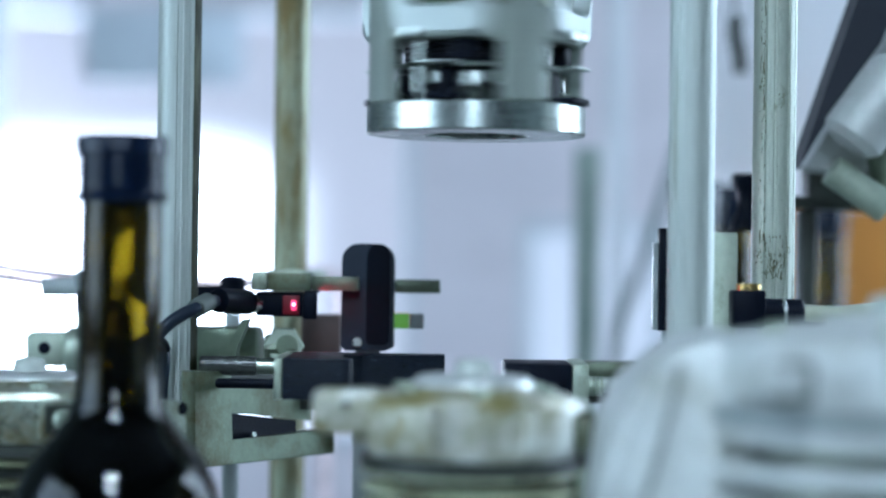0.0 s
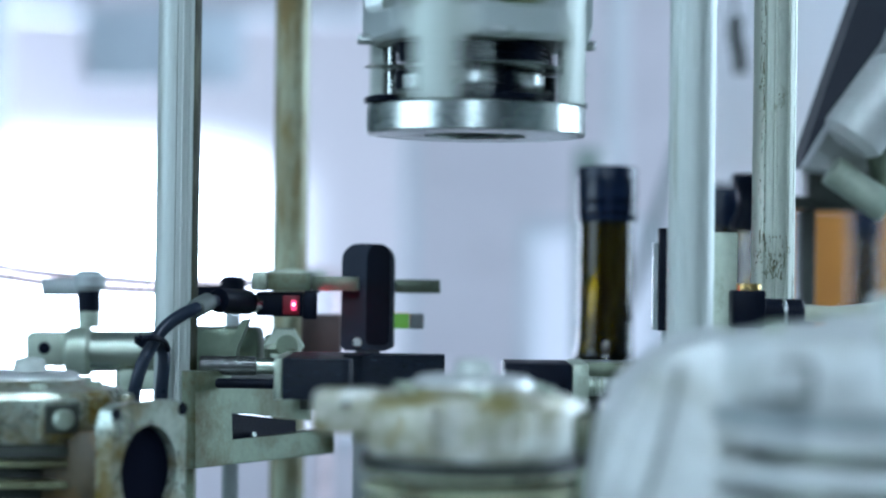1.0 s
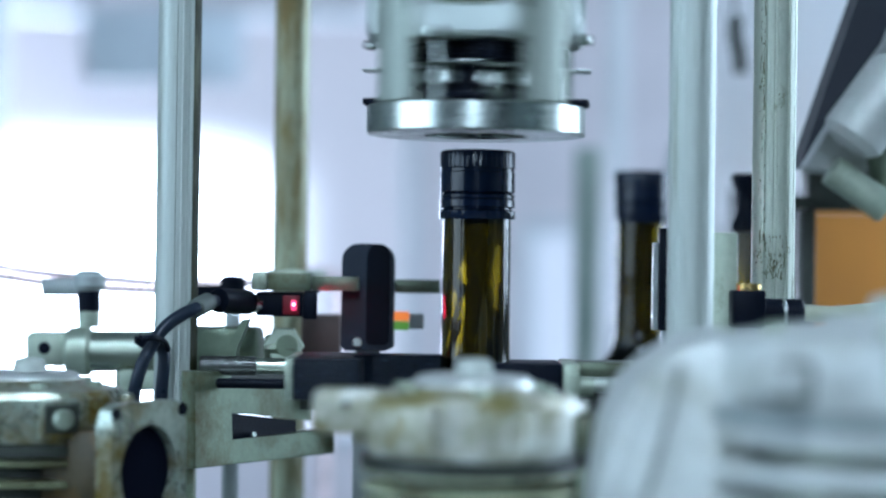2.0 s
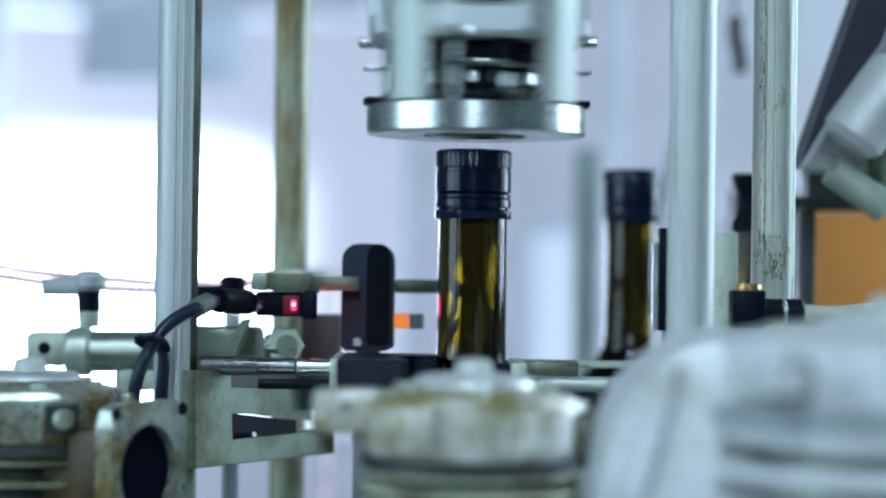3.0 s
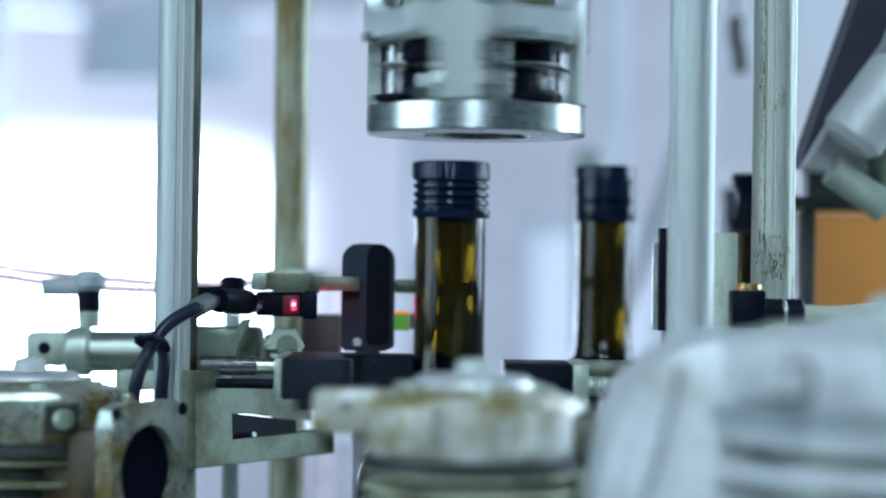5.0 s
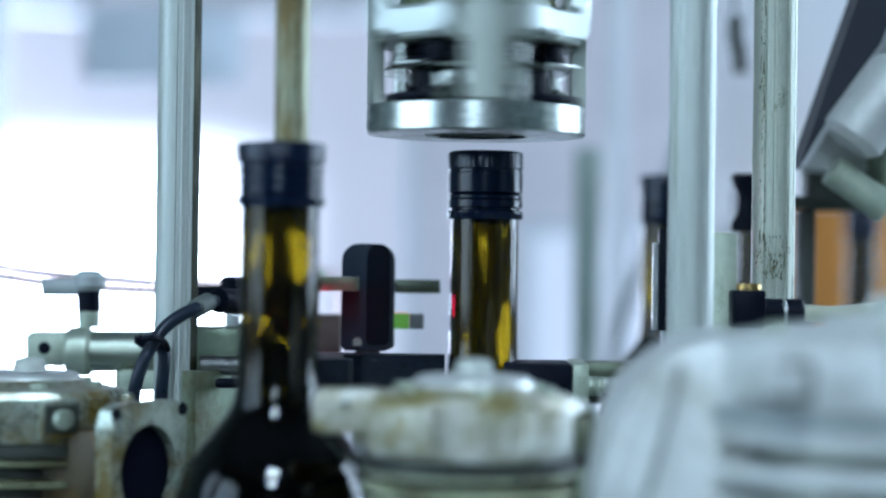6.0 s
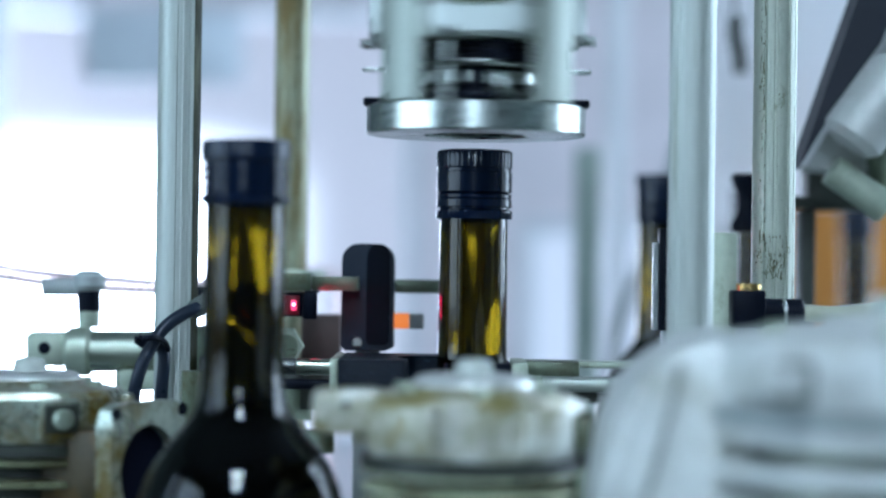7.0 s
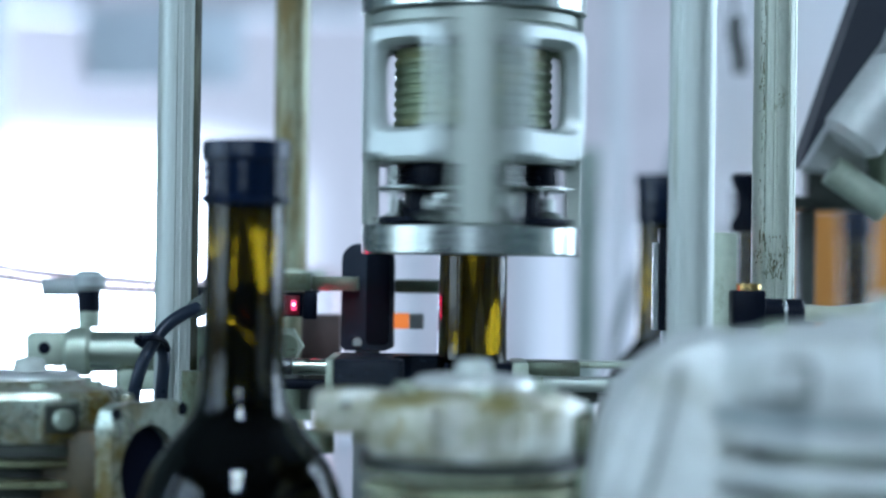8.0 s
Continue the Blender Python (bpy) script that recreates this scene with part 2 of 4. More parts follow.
def prism(bm, outline, y0, y1, m=None, bevel=0.0):
    """An outline of (x, z) pairs, given depth from y0 to y1."""
    a = [bm.verts.new((x, y0, z)) for x, z in outline]
    b = [bm.verts.new((x, y1, z)) for x, z in outline]
    n = len(outline)
    bm.faces.new(a)
    bm.faces.new(b)
    for k in range(n):
        bm.faces.new((a[k], a[(k + 1) % n], b[(k + 1) % n], b[k]))
    if bevel:
        es = [e for e in {e for v in a + b for e in v.link_edges}]
        bmesh.ops.bevel(bm, geom=es, offset=bevel, segments=2, profile=0.5, affect="EDGES")
    if m:
        bmesh.ops.transform(bm, matrix=m, verts=bm.verts)
    return bm


def B():
    return bmesh.new()


# ---------------------------------------------------------------- the hall
def wall(name, lo, hi, holes=(), along="x", mat=None):
    """A wall with window openings: holes are (from, to, bottom, top) along it."""
    label = "unseen hall wall, coloured dark to deepen reflections" if mat else "pale lavender-white painted hall wall"
    root = thing(name, (0, 0, 0), label, "wall", kind="structure")
    k = 0 if along == "x" else 1
    cuts = sorted({lo[k], hi[k], *[h[0] for h in holes], *[h[1] for h in holes]})
    bm = B()
    for a, b in zip(cuts, cuts[1:]):
        mid = (a + b) / 2
        spans = sorted((h[2], h[3]) for h in holes if h[0] < mid < h[1])
        z = lo[2]
        for s0, s1 in spans + [(hi[2], hi[2])]:
            if s0 - z > 1e-4:
                l2, h2 = list(lo), list(hi)
                l2[k], h2[k], l2[2], h2[2] = a, b, z, s0
                box(bm, l2, h2)
            z = s1
    part("wall_surface", bm, mat or WALL, root, smooth=0)
    return root


NORTH = 4.6
W1 = (-1.155, -0.0626, -0.1881, 0.80)
W2 = (0.1763, 0.5123, -0.3289, 0.3227)
wall("wall_north", (-2.6, NORTH, -0.9), (2.6, NORTH + 0.2, 2.2), [W1, W2])
# Unseen walls, added to shape reflections; their openings hold the area lights.
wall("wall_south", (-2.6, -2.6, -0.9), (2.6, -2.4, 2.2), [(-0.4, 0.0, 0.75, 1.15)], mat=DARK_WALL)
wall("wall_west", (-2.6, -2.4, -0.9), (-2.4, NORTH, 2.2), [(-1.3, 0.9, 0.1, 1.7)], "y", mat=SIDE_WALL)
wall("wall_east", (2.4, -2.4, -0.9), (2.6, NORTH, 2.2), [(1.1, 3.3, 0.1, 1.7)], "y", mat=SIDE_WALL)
part("floor", box(B(), (-2.6, -2.6, -1.0), (2.6, NORTH + 0.2, -0.9)), FLOOR, smooth=0)
tagged(bpy.data.objects["floor"], "grey concrete factory hall floor", "floor", kind="structure")
# Unseen ceiling, dark so that bottle shoulders don't mirror a pale surface.
part("ceiling", box(B(), (-2.6, -2.6, 2.2), (2.6, NORTH + 0.2, 2.3)), CEIL, smooth=0)
tagged(bpy.data.objects["ceiling"], "unseen hall ceiling, coloured dark to deepen reflections", "ceiling", kind="structure")


def window(name, x0, x1, z0, z1, y, label):
    root = thing(name, ((x0 + x1) / 2, y, z0), label, "window", kind="structure")
    w, h = (x1 - x0) / 2, z1 - z0
    f = 0.03
    for n, lo, hi in (("window_frame", (-w, -0.02, 0), (-w + f, 0.05, h)), ("window_frame", (w - f, -0.02, 0), (w, 0.05, h)),
                      ("window_frame", (-w + f, -0.02, h - f), (w - f, 0.05, h)), ("window_sill", (-w + f, -0.04, 0), (w - f, 0.05, f))):
        part(n, box(B(), lo, hi, 0.004), FRAME, root)
    return root


window("window_1", *W1, NORTH + 0.02, "wide white-framed window, glaring with daylight")
window("window_2", *W2, NORTH + 0.02, "narrow white-framed window with hazy daylight")
back = part("backdrop", box(B(), (-2.4, NORTH + 0.6, -0.9), (0.05, NORTH + 0.62, 2.0)), SKYGLOW, smooth=0)
tagged(back, "overexposed bright outdoors behind the windows", "outdoors", kind="structure")

hazy = part("backdrop", box(B(), (0.06, NORTH + 0.6, -0.9), (2.4, NORTH + 0.62, 2.0)), HAZE, smooth=0)
tagged(hazy, "hazy pale outdoors behind the narrow window", "outdoors", kind="structure")

lamp = thing("ceiling_light", (-0.1, -0.95, 2.2), "square white ceiling light panel, switched on", "lamp", "ceiling lights")
part("frame", box(B(), (-0.24, -0.24, -0.06), (0.24, 0.24, 0), 0.006), FRAME, lamp)
part("diffuser", box(B(), (-0.21, -0.21, -0.075), (0.21, 0.21, -0.061), 0.004), TUBELIGHT, lamp, "glowing white diffuser")
copy_thing(lamp, pose(-0.1, -1.75, 2.2))

# ---------------------------------------------------------------- behind the machine
def cabinet(name, lo, hi, mat, label, category):
    root = thing(name, (0, 0, 0), label, category)
    part("body", box(B(), lo, hi, 0.015), mat, root)
    lo2, hi2 = (lo[0] + 0.03, lo[1] - 0.012, lo[2] + 0.04), (hi[0] - 0.03, lo[1] - 0.001, hi[2] - 0.03)
    part("door", box(B(), lo2, hi2, 0.004), mat, root)
    return root


cab = cabinet("control_cabinet", (-1.4085, 4.1, -0.9), (-0.965, 4.5, 1.2), PANEL, "tall blue-grey steel control cabinet by the window", "cabinet")

duct = thing("air_duct", (0, 0, 0), "flat blue-grey sheet metal air duct under the ceiling", "duct")
part("duct_body", box(B(), (-0.70, 3.9, 0.556), (-0.3892, 3.95, 0.6962), 0.02), PANEL, duct)
for px in (-0.6925, -0.4975):
    part("hanger", rod(B(), (px, 3.925, 0.694), (px, 3.925, 2.2), 0.006), GREY, duct)

post = thing("guard_post", (0.1305, 1.85, -0.9), "grey-green aluminium guard post with flat head", "post")
part("upright", box(B(), (-0.0115, -0.010, 0.01), (0.0115, 0.010, 0.3291 + 0.9), 0.002), GREEN_POST, post)
part("foot_plate", box(B(), (-0.05, -0.05, 0), (0.05, 0.05, 0.01), 0.002), GREY, post)

pale = thing("support_post", (0.1945, 2.3, -0.9), "pale enamelled support post behind the guard", "post")
part("upright", box(B(), (-0.012, -0.012, 0.01), (0.012, 0.012, 3.09), 0.003), WHITE, pale)
part("foot_plate", box(B(), (-0.04, -0.04, 0), (0.04, 0.04, 0.01), 0.002), GREY, pale)

hose = thing("hanging_hose", (0, 0, 0), "thin grey air hose hanging slack behind the posts", "hose")
part("hose_run", pipe(B(), [(0.2385, 1.9, 0.3926), (0.2132, 1.9, 0.3131), (0.1829, 1.9, 0.2176), (0.1603, 1.9, 0.1329), (0.1596, 1.9, -0.0044), (0.1686, 1.9, -0.2682), (0.32, 1.9, -0.9)], 0.0055), GREY, hose)

panel = thing("white_guard_panel", (0, 0, 0), "white enamelled guard panel on two legs", "panel")
part("sheet", box(B(), (0.3444, 2.6, 0.3474), (0.7163, 2.615, 0.7445), 0.004), WHITE, panel)
part("skirt", box(B(), (0.3444, 2.601, 0.1524), (0.46, 2.614, 0.3474 - 0.001), 0.003), WHITE, panel)
for px in (0.3625, 0.7019):
    part("leg", box(B(), (px - 0.012, 2.617, -0.9), (px + 0.012, 2.64, 0.7373), 0.002), GREY, panel)

loop = thing("hanging_cable", (0, 0, 0), "dark green cable end hanging from the ceiling", "cable")
part("cable_wire", pipe(B(), [(0.2071, 1.45, 0.3991), (0.2056, 1.45, 0.4535), (0.2056, 1.45, 1.2), (0.2056, 1.45, 2.2)], 0.0012, 8), GRIME, loop)
part("cable_end", pipe(B(), [(0.2071, 1.45, 0.4011), (0.2065, 1.45, 0.389), (0.2095, 1.45, 0.375), (0.2109, 1.45, 0.3609)], 0.0052, 12), GRIME, loop)

chute = thing("cap_chute", (0, 0, 0), "slanting cap chute with dark edge and grey feed arm", "chute")
part("dark_edge", prism(B(), [(0.1744, 0.2718), (0.1862, 0.3075), (0.1993, 0.3466), (0.2075, 0.3716), (0.2303, 0.3721), (0.2141, 0.3343), (0.1896, 0.2979)], 1.0, 1.03), NAVY, chute, "near-black steel edge", smooth=0)
part("feed_arm", prism(B(), [(0.1843, 0.2744), (0.1987, 0.3009), (0.2233, 0.3368), (0.2454, 0.3666), (0.2631, 0.3437), (0.2463, 0.303), (0.2121, 0.2707)], 1.031, 1.07), PALE_CAST, chute, "grey feed arm", smooth=0)
part("feed_drum", rod(B(), (0.2231, 0.99, 0.321), (0.1962, 0.99, 0.2835), 0.016, 32, 0.004), PALE_CAST, chute, "pale ribbed drum")
part("clamp", rod(B(), (0.19, 1, 0.2715), (0.218, 1, 0.2524), 0.008, 24), ALU, chute)
part("clamp", rod(B(), (0.2169, 1.01, 0.2892), (0.2216, 1.01, 0.2556), 0.009, 24), DARK_ALU, chute)
part("cap_gate", lathe(B(), [(0, 0), (0.0108, 0), (0.0115, 0.0010), (0.0112, 0.0045), (0.0085, 0.0095), (0.0076, 0.0150), (0.0082, 0.0205), (0.0108, 0.0255), (0.0115, 0.0292), (0.0106, 0.0305), (0, 0.0305)], 32, pose(0.1632, 1.075, 0.2415)), BLACK, chute, "waisted black cap gate")
part("gate_arm", box(B(), (0.1700, 1.066, 0.2535), (0.1930, 1.074, 0.2605), 0.001), GRIME, chute)
part("bracket", box(B(), (0.1927, 1.075, 0.2537), (0.2563, 1.10, 0.2753), 0.002), GRIME, chute, "oil-blackened bracket")
part("stand", box(B(), (0.1893, 1.075, -0.015), (0.1972, 1.098, 0.2535), 0.002), GRIME, chute, "oil-blackened stand")

carton = thing("cardboard_box", (0.4711, 2.4, 0), "closed orange-brown cardboard box on a steel table", "box")
cw, ch = 0.0767, 0.2888
part("carton_body", box(B(), (-cw, -0.1, 0.02), (cw, 0.15, ch), 0.004), CARTON, carton)
part("flap", box(B(), (-cw, -0.1, ch + 0.0005), (cw, 0.022, ch + 0.004), 0.001), CARTON, carton)
part("flap", box(B(), (-cw, 0.026, ch + 0.0005), (cw, 0.15, ch + 0.004), 0.001), CARTON, carton)
side = thing("side_table", (0.4711, 2.4, -0.9), "plain grey steel side table", "table")
part("tabletop", box(B(), (-0.25, -0.2, 0.88), (0.25, 0.25, 0.92), 0.004), GREY, side)
for sx in (-0.22, 0.22):
    for sy in (-0.17, 0.22):
        part("leg", box(B(), (sx - 0.015, sy - 0.015, 0), (sx + 0.015, sy + 0.015, 0.88), 0.002), GREY, side)

# ---------------------------------------------------------------- machine bed and conveyor
bed = thing("machine_bed", (0, 0, 0), "grey steel machine bed under the capping station", "machine bed")
part("bed_plate", box(B(), (-0.45, 0.3, -0.045), (0.6, 1.75, -0.015), 0.004), GREY, bed)
part("bed_frame", box(B(), (-0.4, 0.4, -0.9), (0.55, 1.7, -0.046), 0.01), GREY, bed)

PATH = [(-0.235, 0.675, 0.002), (-0.1132, 0.705, 0.002), (-0.0704, 0.722, 0.002), (-0.029, 0.783, 0.0015), (0.0125, 0.859, 0.001), (0.047, 0.961, 0.0035), (0.105, 1.134, 0.0065),
        (0.131, 1.22, 0.008), (0.235, 1.50, 0.010), (0.345, 1.78, 0.010), (0.48, 1.97, 0.010), (0.65, 2.09, 0.010), (0.85, 2.14, 0.010), (1.05, 2.15, 0.010)]


def smooth_path():
    pts = [Vector(p) for p in PATH]
    line = []
    for i in range(len(pts) - 1):
        p0, p1, p2, p3 = pts[max(i - 1, 0)], pts[i], pts[i + 1], pts[min(i + 2, len(pts) - 1)]
        for k in range(16):
            t = k / 16
            line.append(0.5 * (2 * p1 + (p2 - p0) * t + (2 * p0 - 5 * p1 + 4 * p2 - p3) * t * t + (3 * p1 - p0 - 3 * p2 + p3) * t ** 3))
    return line + [pts[-1]]


LINE = smooth_path()
conv = thing("conveyor", (0, 0, 0), "curved steel slat conveyor carrying the bottles", "conveyor")
bm = B()
rows = []
for i, p in enumerate(LINE):
    d = (LINE[min(i + 1, len(LINE) - 1)] - LINE[max(i - 1, 0)]).normalized()
    n = Vector((-d.y, d.x, 0)).normalized() * 0.043
    rows.append([bm.verts.new(q) for q in (p + n, p - n, p - n + Vector((0, 0, -0.0148 - p.z)), p + n + Vector((0, 0, -0.0148 - p.z)))])
for a, b in zip(rows, rows[1:]):
    for k in range(4):
        bm.faces.new((a[k], a[(k + 1) % 4], b[(k + 1) % 4], b[k]))
bm.faces.new(rows[0])
bm.faces.new(rows[-1])
part("belt", bm, BELT, conv)
for px, py in ((0.48, 1.97), (0.95, 2.145)):
    part("leg", box(B(), (px - 0.02, py - 0.02, -0.9), (px + 0.02, py + 0.02, -0.0149), 0.003), GREY, conv)


# ---------------------------------------------------------------- bottles
H = 0.2605


def bottle_mesh():
    """Outer wall and inner wall of a long-necked oil bottle; the neck is hollow."""
    bm = B()
    out = [(0, 0.004), (0.030, 0.001), (0.034, 0), (0.0375, 0.004), (0.0385, 0.012), (0.0385, 0.114), (0.0382, 0.122), (0.0372, 0.131), (0.0345, 0.142), (0.0312, 0.149), (0.0270, 0.155), (0.0220, 0.1605),
           (0.0182, 0.1655), (0.0162, 0.1695), (0.0152, 0.174), (0.0147, 0.181), (0.0145, 0.190), (0.0144, 0.222), (0.0143, 0.2435), (0.0143, 0.245), (0.0130, 0.248), (0.0130, H - 0.002), (0.0120, H)]
    inn = [(0.0092, H), (0.0092, 0.249), (0.0116, 0.241), (0.0119, 0.228), (0.0117, 0.214), (0.0120, 0.203), (0.0121, 0.190), (0.0122, 0.180), (0.0126, 0.173), (0.0130, 0.170), (0, 0.170)]
    n = len(out)
    uneven = lambda k, i: 1.0 if i < n + 1 else 1 + 0.09 * math.sin(2 * 2 * math.pi * k / 64 + 0.35 * i) + 0.055 * math.sin(5 * 2 * math.pi * k / 64 + 0.8 * i)
    lathe(bm, out + inn, 64, wobble=uneven)
    # the tint of the glass is carried by its outer skin alone
    for f in bm.faces:
        c = f.calc_center_median()
        f.material_index = int(c.z > 0.1695 and all(math.hypot(v.co.x, v.co.y) < 0.0135 * (1 if v.co.z > 0.18 else 1.1) for v in f.verts) and c.z < 0.2475)
    return bm


def sleeve_mesh():
    z0, bm = 0.2405, B()
    r = 0.0157
    p = [(0.0146, z0), (r + 0.0001, z0), (r + 0.0004, z0 + 0.0006), (r + 0.0004, z0 + 0.0034), (r - 0.0011, z0 + 0.0041), (r - 0.0011, z0 + 0.0048)]
    for k in range(3):
        z = z0 + 0.0050 + k * 0.0034
        p += [(r - 0.0001, z + 0.0004), (r, z + 0.0014), (r - 0.0002, z + 0.0020), (r - 0.0014, z + 0.0026), (r - 0.0014, z + 0.0030)]
    p += [(r - 0.0002, z0 + 0.0156), (r - 0.0001, z0 + 0.0162), (r - 0.0001, z0 + 0.0212), (r - 0.0008, z0 + 0.0219), (0, z0 + 0.0219)]
    slit = lambda k, i: 0.972 if k % 10 == 0 and i in (2, 3) else 1.0
    return lathe(bm, p, 80, wobble=slit)


def top_mesh():
    """Knurled crown of the cap, open below; its height runs from 0."""
    r = 0.0158
    p = [(r - 0.0004, 0), (r, 0.0004), (r + 0.0001, 0.0008), (r + 0.0001, 0.0066), (r - 0.0002, 0.0073), (r - 0.0011, 0.0078), (0, 0.0078)]
    knurl = lambda k, i: 1.0 - (0.022 if k % 3 == 0 and i in (2, 3) else 0)
    return lathe(B(), p, 150, wobble=knurl)


def make_bottle(name="oil_bottle", rolled=True):
    """rolled: the thread is already pressed into the sleeve; else bands of smooth sleeve, in short arcs, still cover it."""
    b = thing(name, (0, 0, 0), "dark green glass oil bottle with black screw cap", "bottle", "bottles on the conveyor")
    part("glass", bottle_mesh(), GLASS, b).data.materials.append(INNER_GLASS)
    part("oil", lathe(B(), [(0, 0.006), (0.033, 0.006), (0.0374, 0.012), (0.0374, 0.114), (0.0371, 0.122), (0.0361, 0.1305), (0.0334, 0.141), (0.0301, 0.148), (0.0259, 0.154), (0.0209, 0.1595), (0.0170, 0.1643), (0.0146, 0.1692), (0, 0.1692)], 48), OIL, b)
    cap = part("cap", sleeve_mesh(), CAP, b, "black grooved cap sleeve")
    part("crown", top_mesh(), CAP, cap, "finely ribbed crown", at=(0, 0, 0.2617))
    if not rolled:
        for k in range(ARCS):
            for z0, z1 in ((0.2451, 0.2492), (0.2500, 0.2509), (0.2515, 0.2607)):
                part("sleeve_band", arc(B(), 0.0143, 0.0159, 360 / ARCS * k, 360 / ARCS * (k + 1), z0, z1, 6), CAP, cap)
    return b


ARCS = 10


# ---------------------------------------------------------------- columns of the station
def fluted(r, depth, cuts, z0, z1):
    """A round shaft with narrow grooves along it; cuts are angles in degrees."""
    prof = []
    for k in range(120):
        a = 3 * k
        q = r
        for c, w in cuts:
            gap = abs((a - c + 180) % 360 - 180)
            if gap < w:
                q = r - depth
        prof.append((q * math.cos(radians(a)), q * math.sin(radians(a))))
    bm = B()
    lo = [bm.verts.new((x, y, z0)) for x, y in prof]
    hi = [bm.verts.new((x, y, z1)) for x, y in prof]
    for k in range(120):
        bm.faces.new((lo[k], lo[(k + 1) % 120], hi[(k + 1) % 120], hi[k]))
    bm.faces.new(lo)
    bm.faces.new(hi)
    return bm


def arc(bm, r0, r1, a0, a1, z0, z1, seg=10, m=None):
    """A curved block between two radii, two angles in degrees and two heights."""
    rows, e = [], min(0.0006, (z1 - z0) * 0.3)
    for k in range(seg + 1):
        a = radians(a0 + (a1 - a0) * k / seg)
        c, q = math.cos(a), math.sin(a)
        rows.append([bm.verts.new((rr * c, rr * q, z)) for rr, z in ((r0, z0), (r1 - e, z0), (r1, z0 + e), (r1, z1 - e), (r1 - e, z1), (r0, z1))])
    for a, b in zip(rows, rows[1:]):
        for k in range(6):
            bm.faces.new((a[k], a[(k + 1) % 6], b[(k + 1) % 6], b[k]))
    bm.faces.new(rows[0])
    bm.faces.new(rows[-1])
    return bm


def column(x, y, r, mat, label, depth, cuts):
    c = thing("guide_column", (x, y, -0.015), label, "column", "columns of the capping station")
    part("shaft", fluted(r, depth, cuts, 0.02, 0.75), mat, c, smooth=25)
    part("collar", rod(B(), (0, 0, 0), (0, 0, 0.02), r * 1.7, 32), ALU, c)
    return c


column(0.0992, 0.815, 0.0093, ALU_POST, "bright round aluminium guide column", 0.0004, [(-125, 6), (-60, 5), (-150, 5)])
column(-0.1164, 0.89, 0.0093, ALU_POST, "bright round aluminium guide column beside the cylinder", 0.0004, [(-80, 8), (-50, 5), (-28, 5)])
column(-0.0813, 1.08, 0.0092, DIRTY_POST, "guide column streaked with brown oil stains", 0.0004, [(-100, 6)])
column(0.1427, 0.88, 0.0093, GROOVED, "grooved aluminium column with dark oil stains", 0.0012, [(-118, 6), (-96, 5), (-62, 8), (-35, 4)])


def flecks(r, z0, z1, count, seed, mid, spread, tall):
    """Thin smears of oil grime that cling to a column."""
    rng = random.Random(seed)
    bm, clumps = B(), []
    for _ in range(count):
        # smears gather in clumps and thin out round them
        if not clumps or rng.random() < 0.12:
            clumps.append((z0 + (z1 - z0) * rng.random(), mid + spread * rng.uniform(-1, 1)))
        cz, ca = rng.choice(clumps)
        z = min(max(rng.gauss(cz, (z1 - z0) * 0.13), z0), z1)
        a = rng.gauss(ca, spread * 0.16)
        w, h = rng.uniform(0.3, 1.9), rng.uniform(0.0001, tall) * rng.uniform(0.3, 1.0)
        ring = []
        for k in range(9):
            q = 2 * math.pi * k / 9
            j = rng.uniform(0.6, 1.15)
            b = radians(a + w * j * math.cos(q))
            ring.append(bm.verts.new(((r + 0.00012) * math.cos(b), (r + 0.00012) * math.sin(b), z + h * j * math.sin(q))))
        bm.faces.new(ring)
    return bm


for col, count, z0, z1, seed, mid, spread, tall in ((bpy.data.objects["guide_column.003"], 190, 0.2184, 0.236, 3, -105, 45, 0.0022),
                                                    (bpy.data.objects["guide_column.003"], 130, 0.236, 0.3387, 5, -133, 9, 0.0042),
                                                    (bpy.data.objects["guide_column.003"], 14, 0.236, 0.3387, 9, -80, 40, 0.0012),
                                                    (bpy.data.objects["guide_column.002"], 110, 0.2204, 0.3614, 7, -65, 35, 0.0055)):
    part("oil_smear", flecks(0.0093, z0 + 0.015, z1 + 0.015, count, seed, mid, spread, tall), OLIVE, col, "dark olive oil smears")
# Dark olive strip down the right side of the column by the cylinder.
part("oil_streak", arc(B(), 0.0088, 0.00945, -40, 20, 0.16, 0.42, 12), SIDE_STRIP, bpy.data.objects["guide_column.001"], "dark olive strip along the column's right side")
top = thing("head_plate", (0, 0, 0), "thick grey steel plate tying the columns together", "plate")
part("plate", box(B(), (-0.19, 0.74, 0.735), (0.22, 1.15, 0.76), 0.004), GREY, top)
part("quill", lathe(B(), [(0.0185, 0.54), (0.027, 0.54), (0.028, 0.541), (0.028, 0.7345), (0.0185, 0.7345), (0.0185, 0.54)], 40, pose(0.0132, 0.859, 0)), GREY, top, "grey spindle sleeve")


# ---------------------------------------------------------------- capping head
HX, HY, HZ = 0.0132, 0.859, 0.2766


def band(z0, z1, r0, r1, c=0.001):
    return lathe(B(), [(r0, z0), (r1 - c, z0), (r1, z0 + c), (r1, z1 - c), (r1 - c, z1), (r0, z1), (r0, z0)], 96)


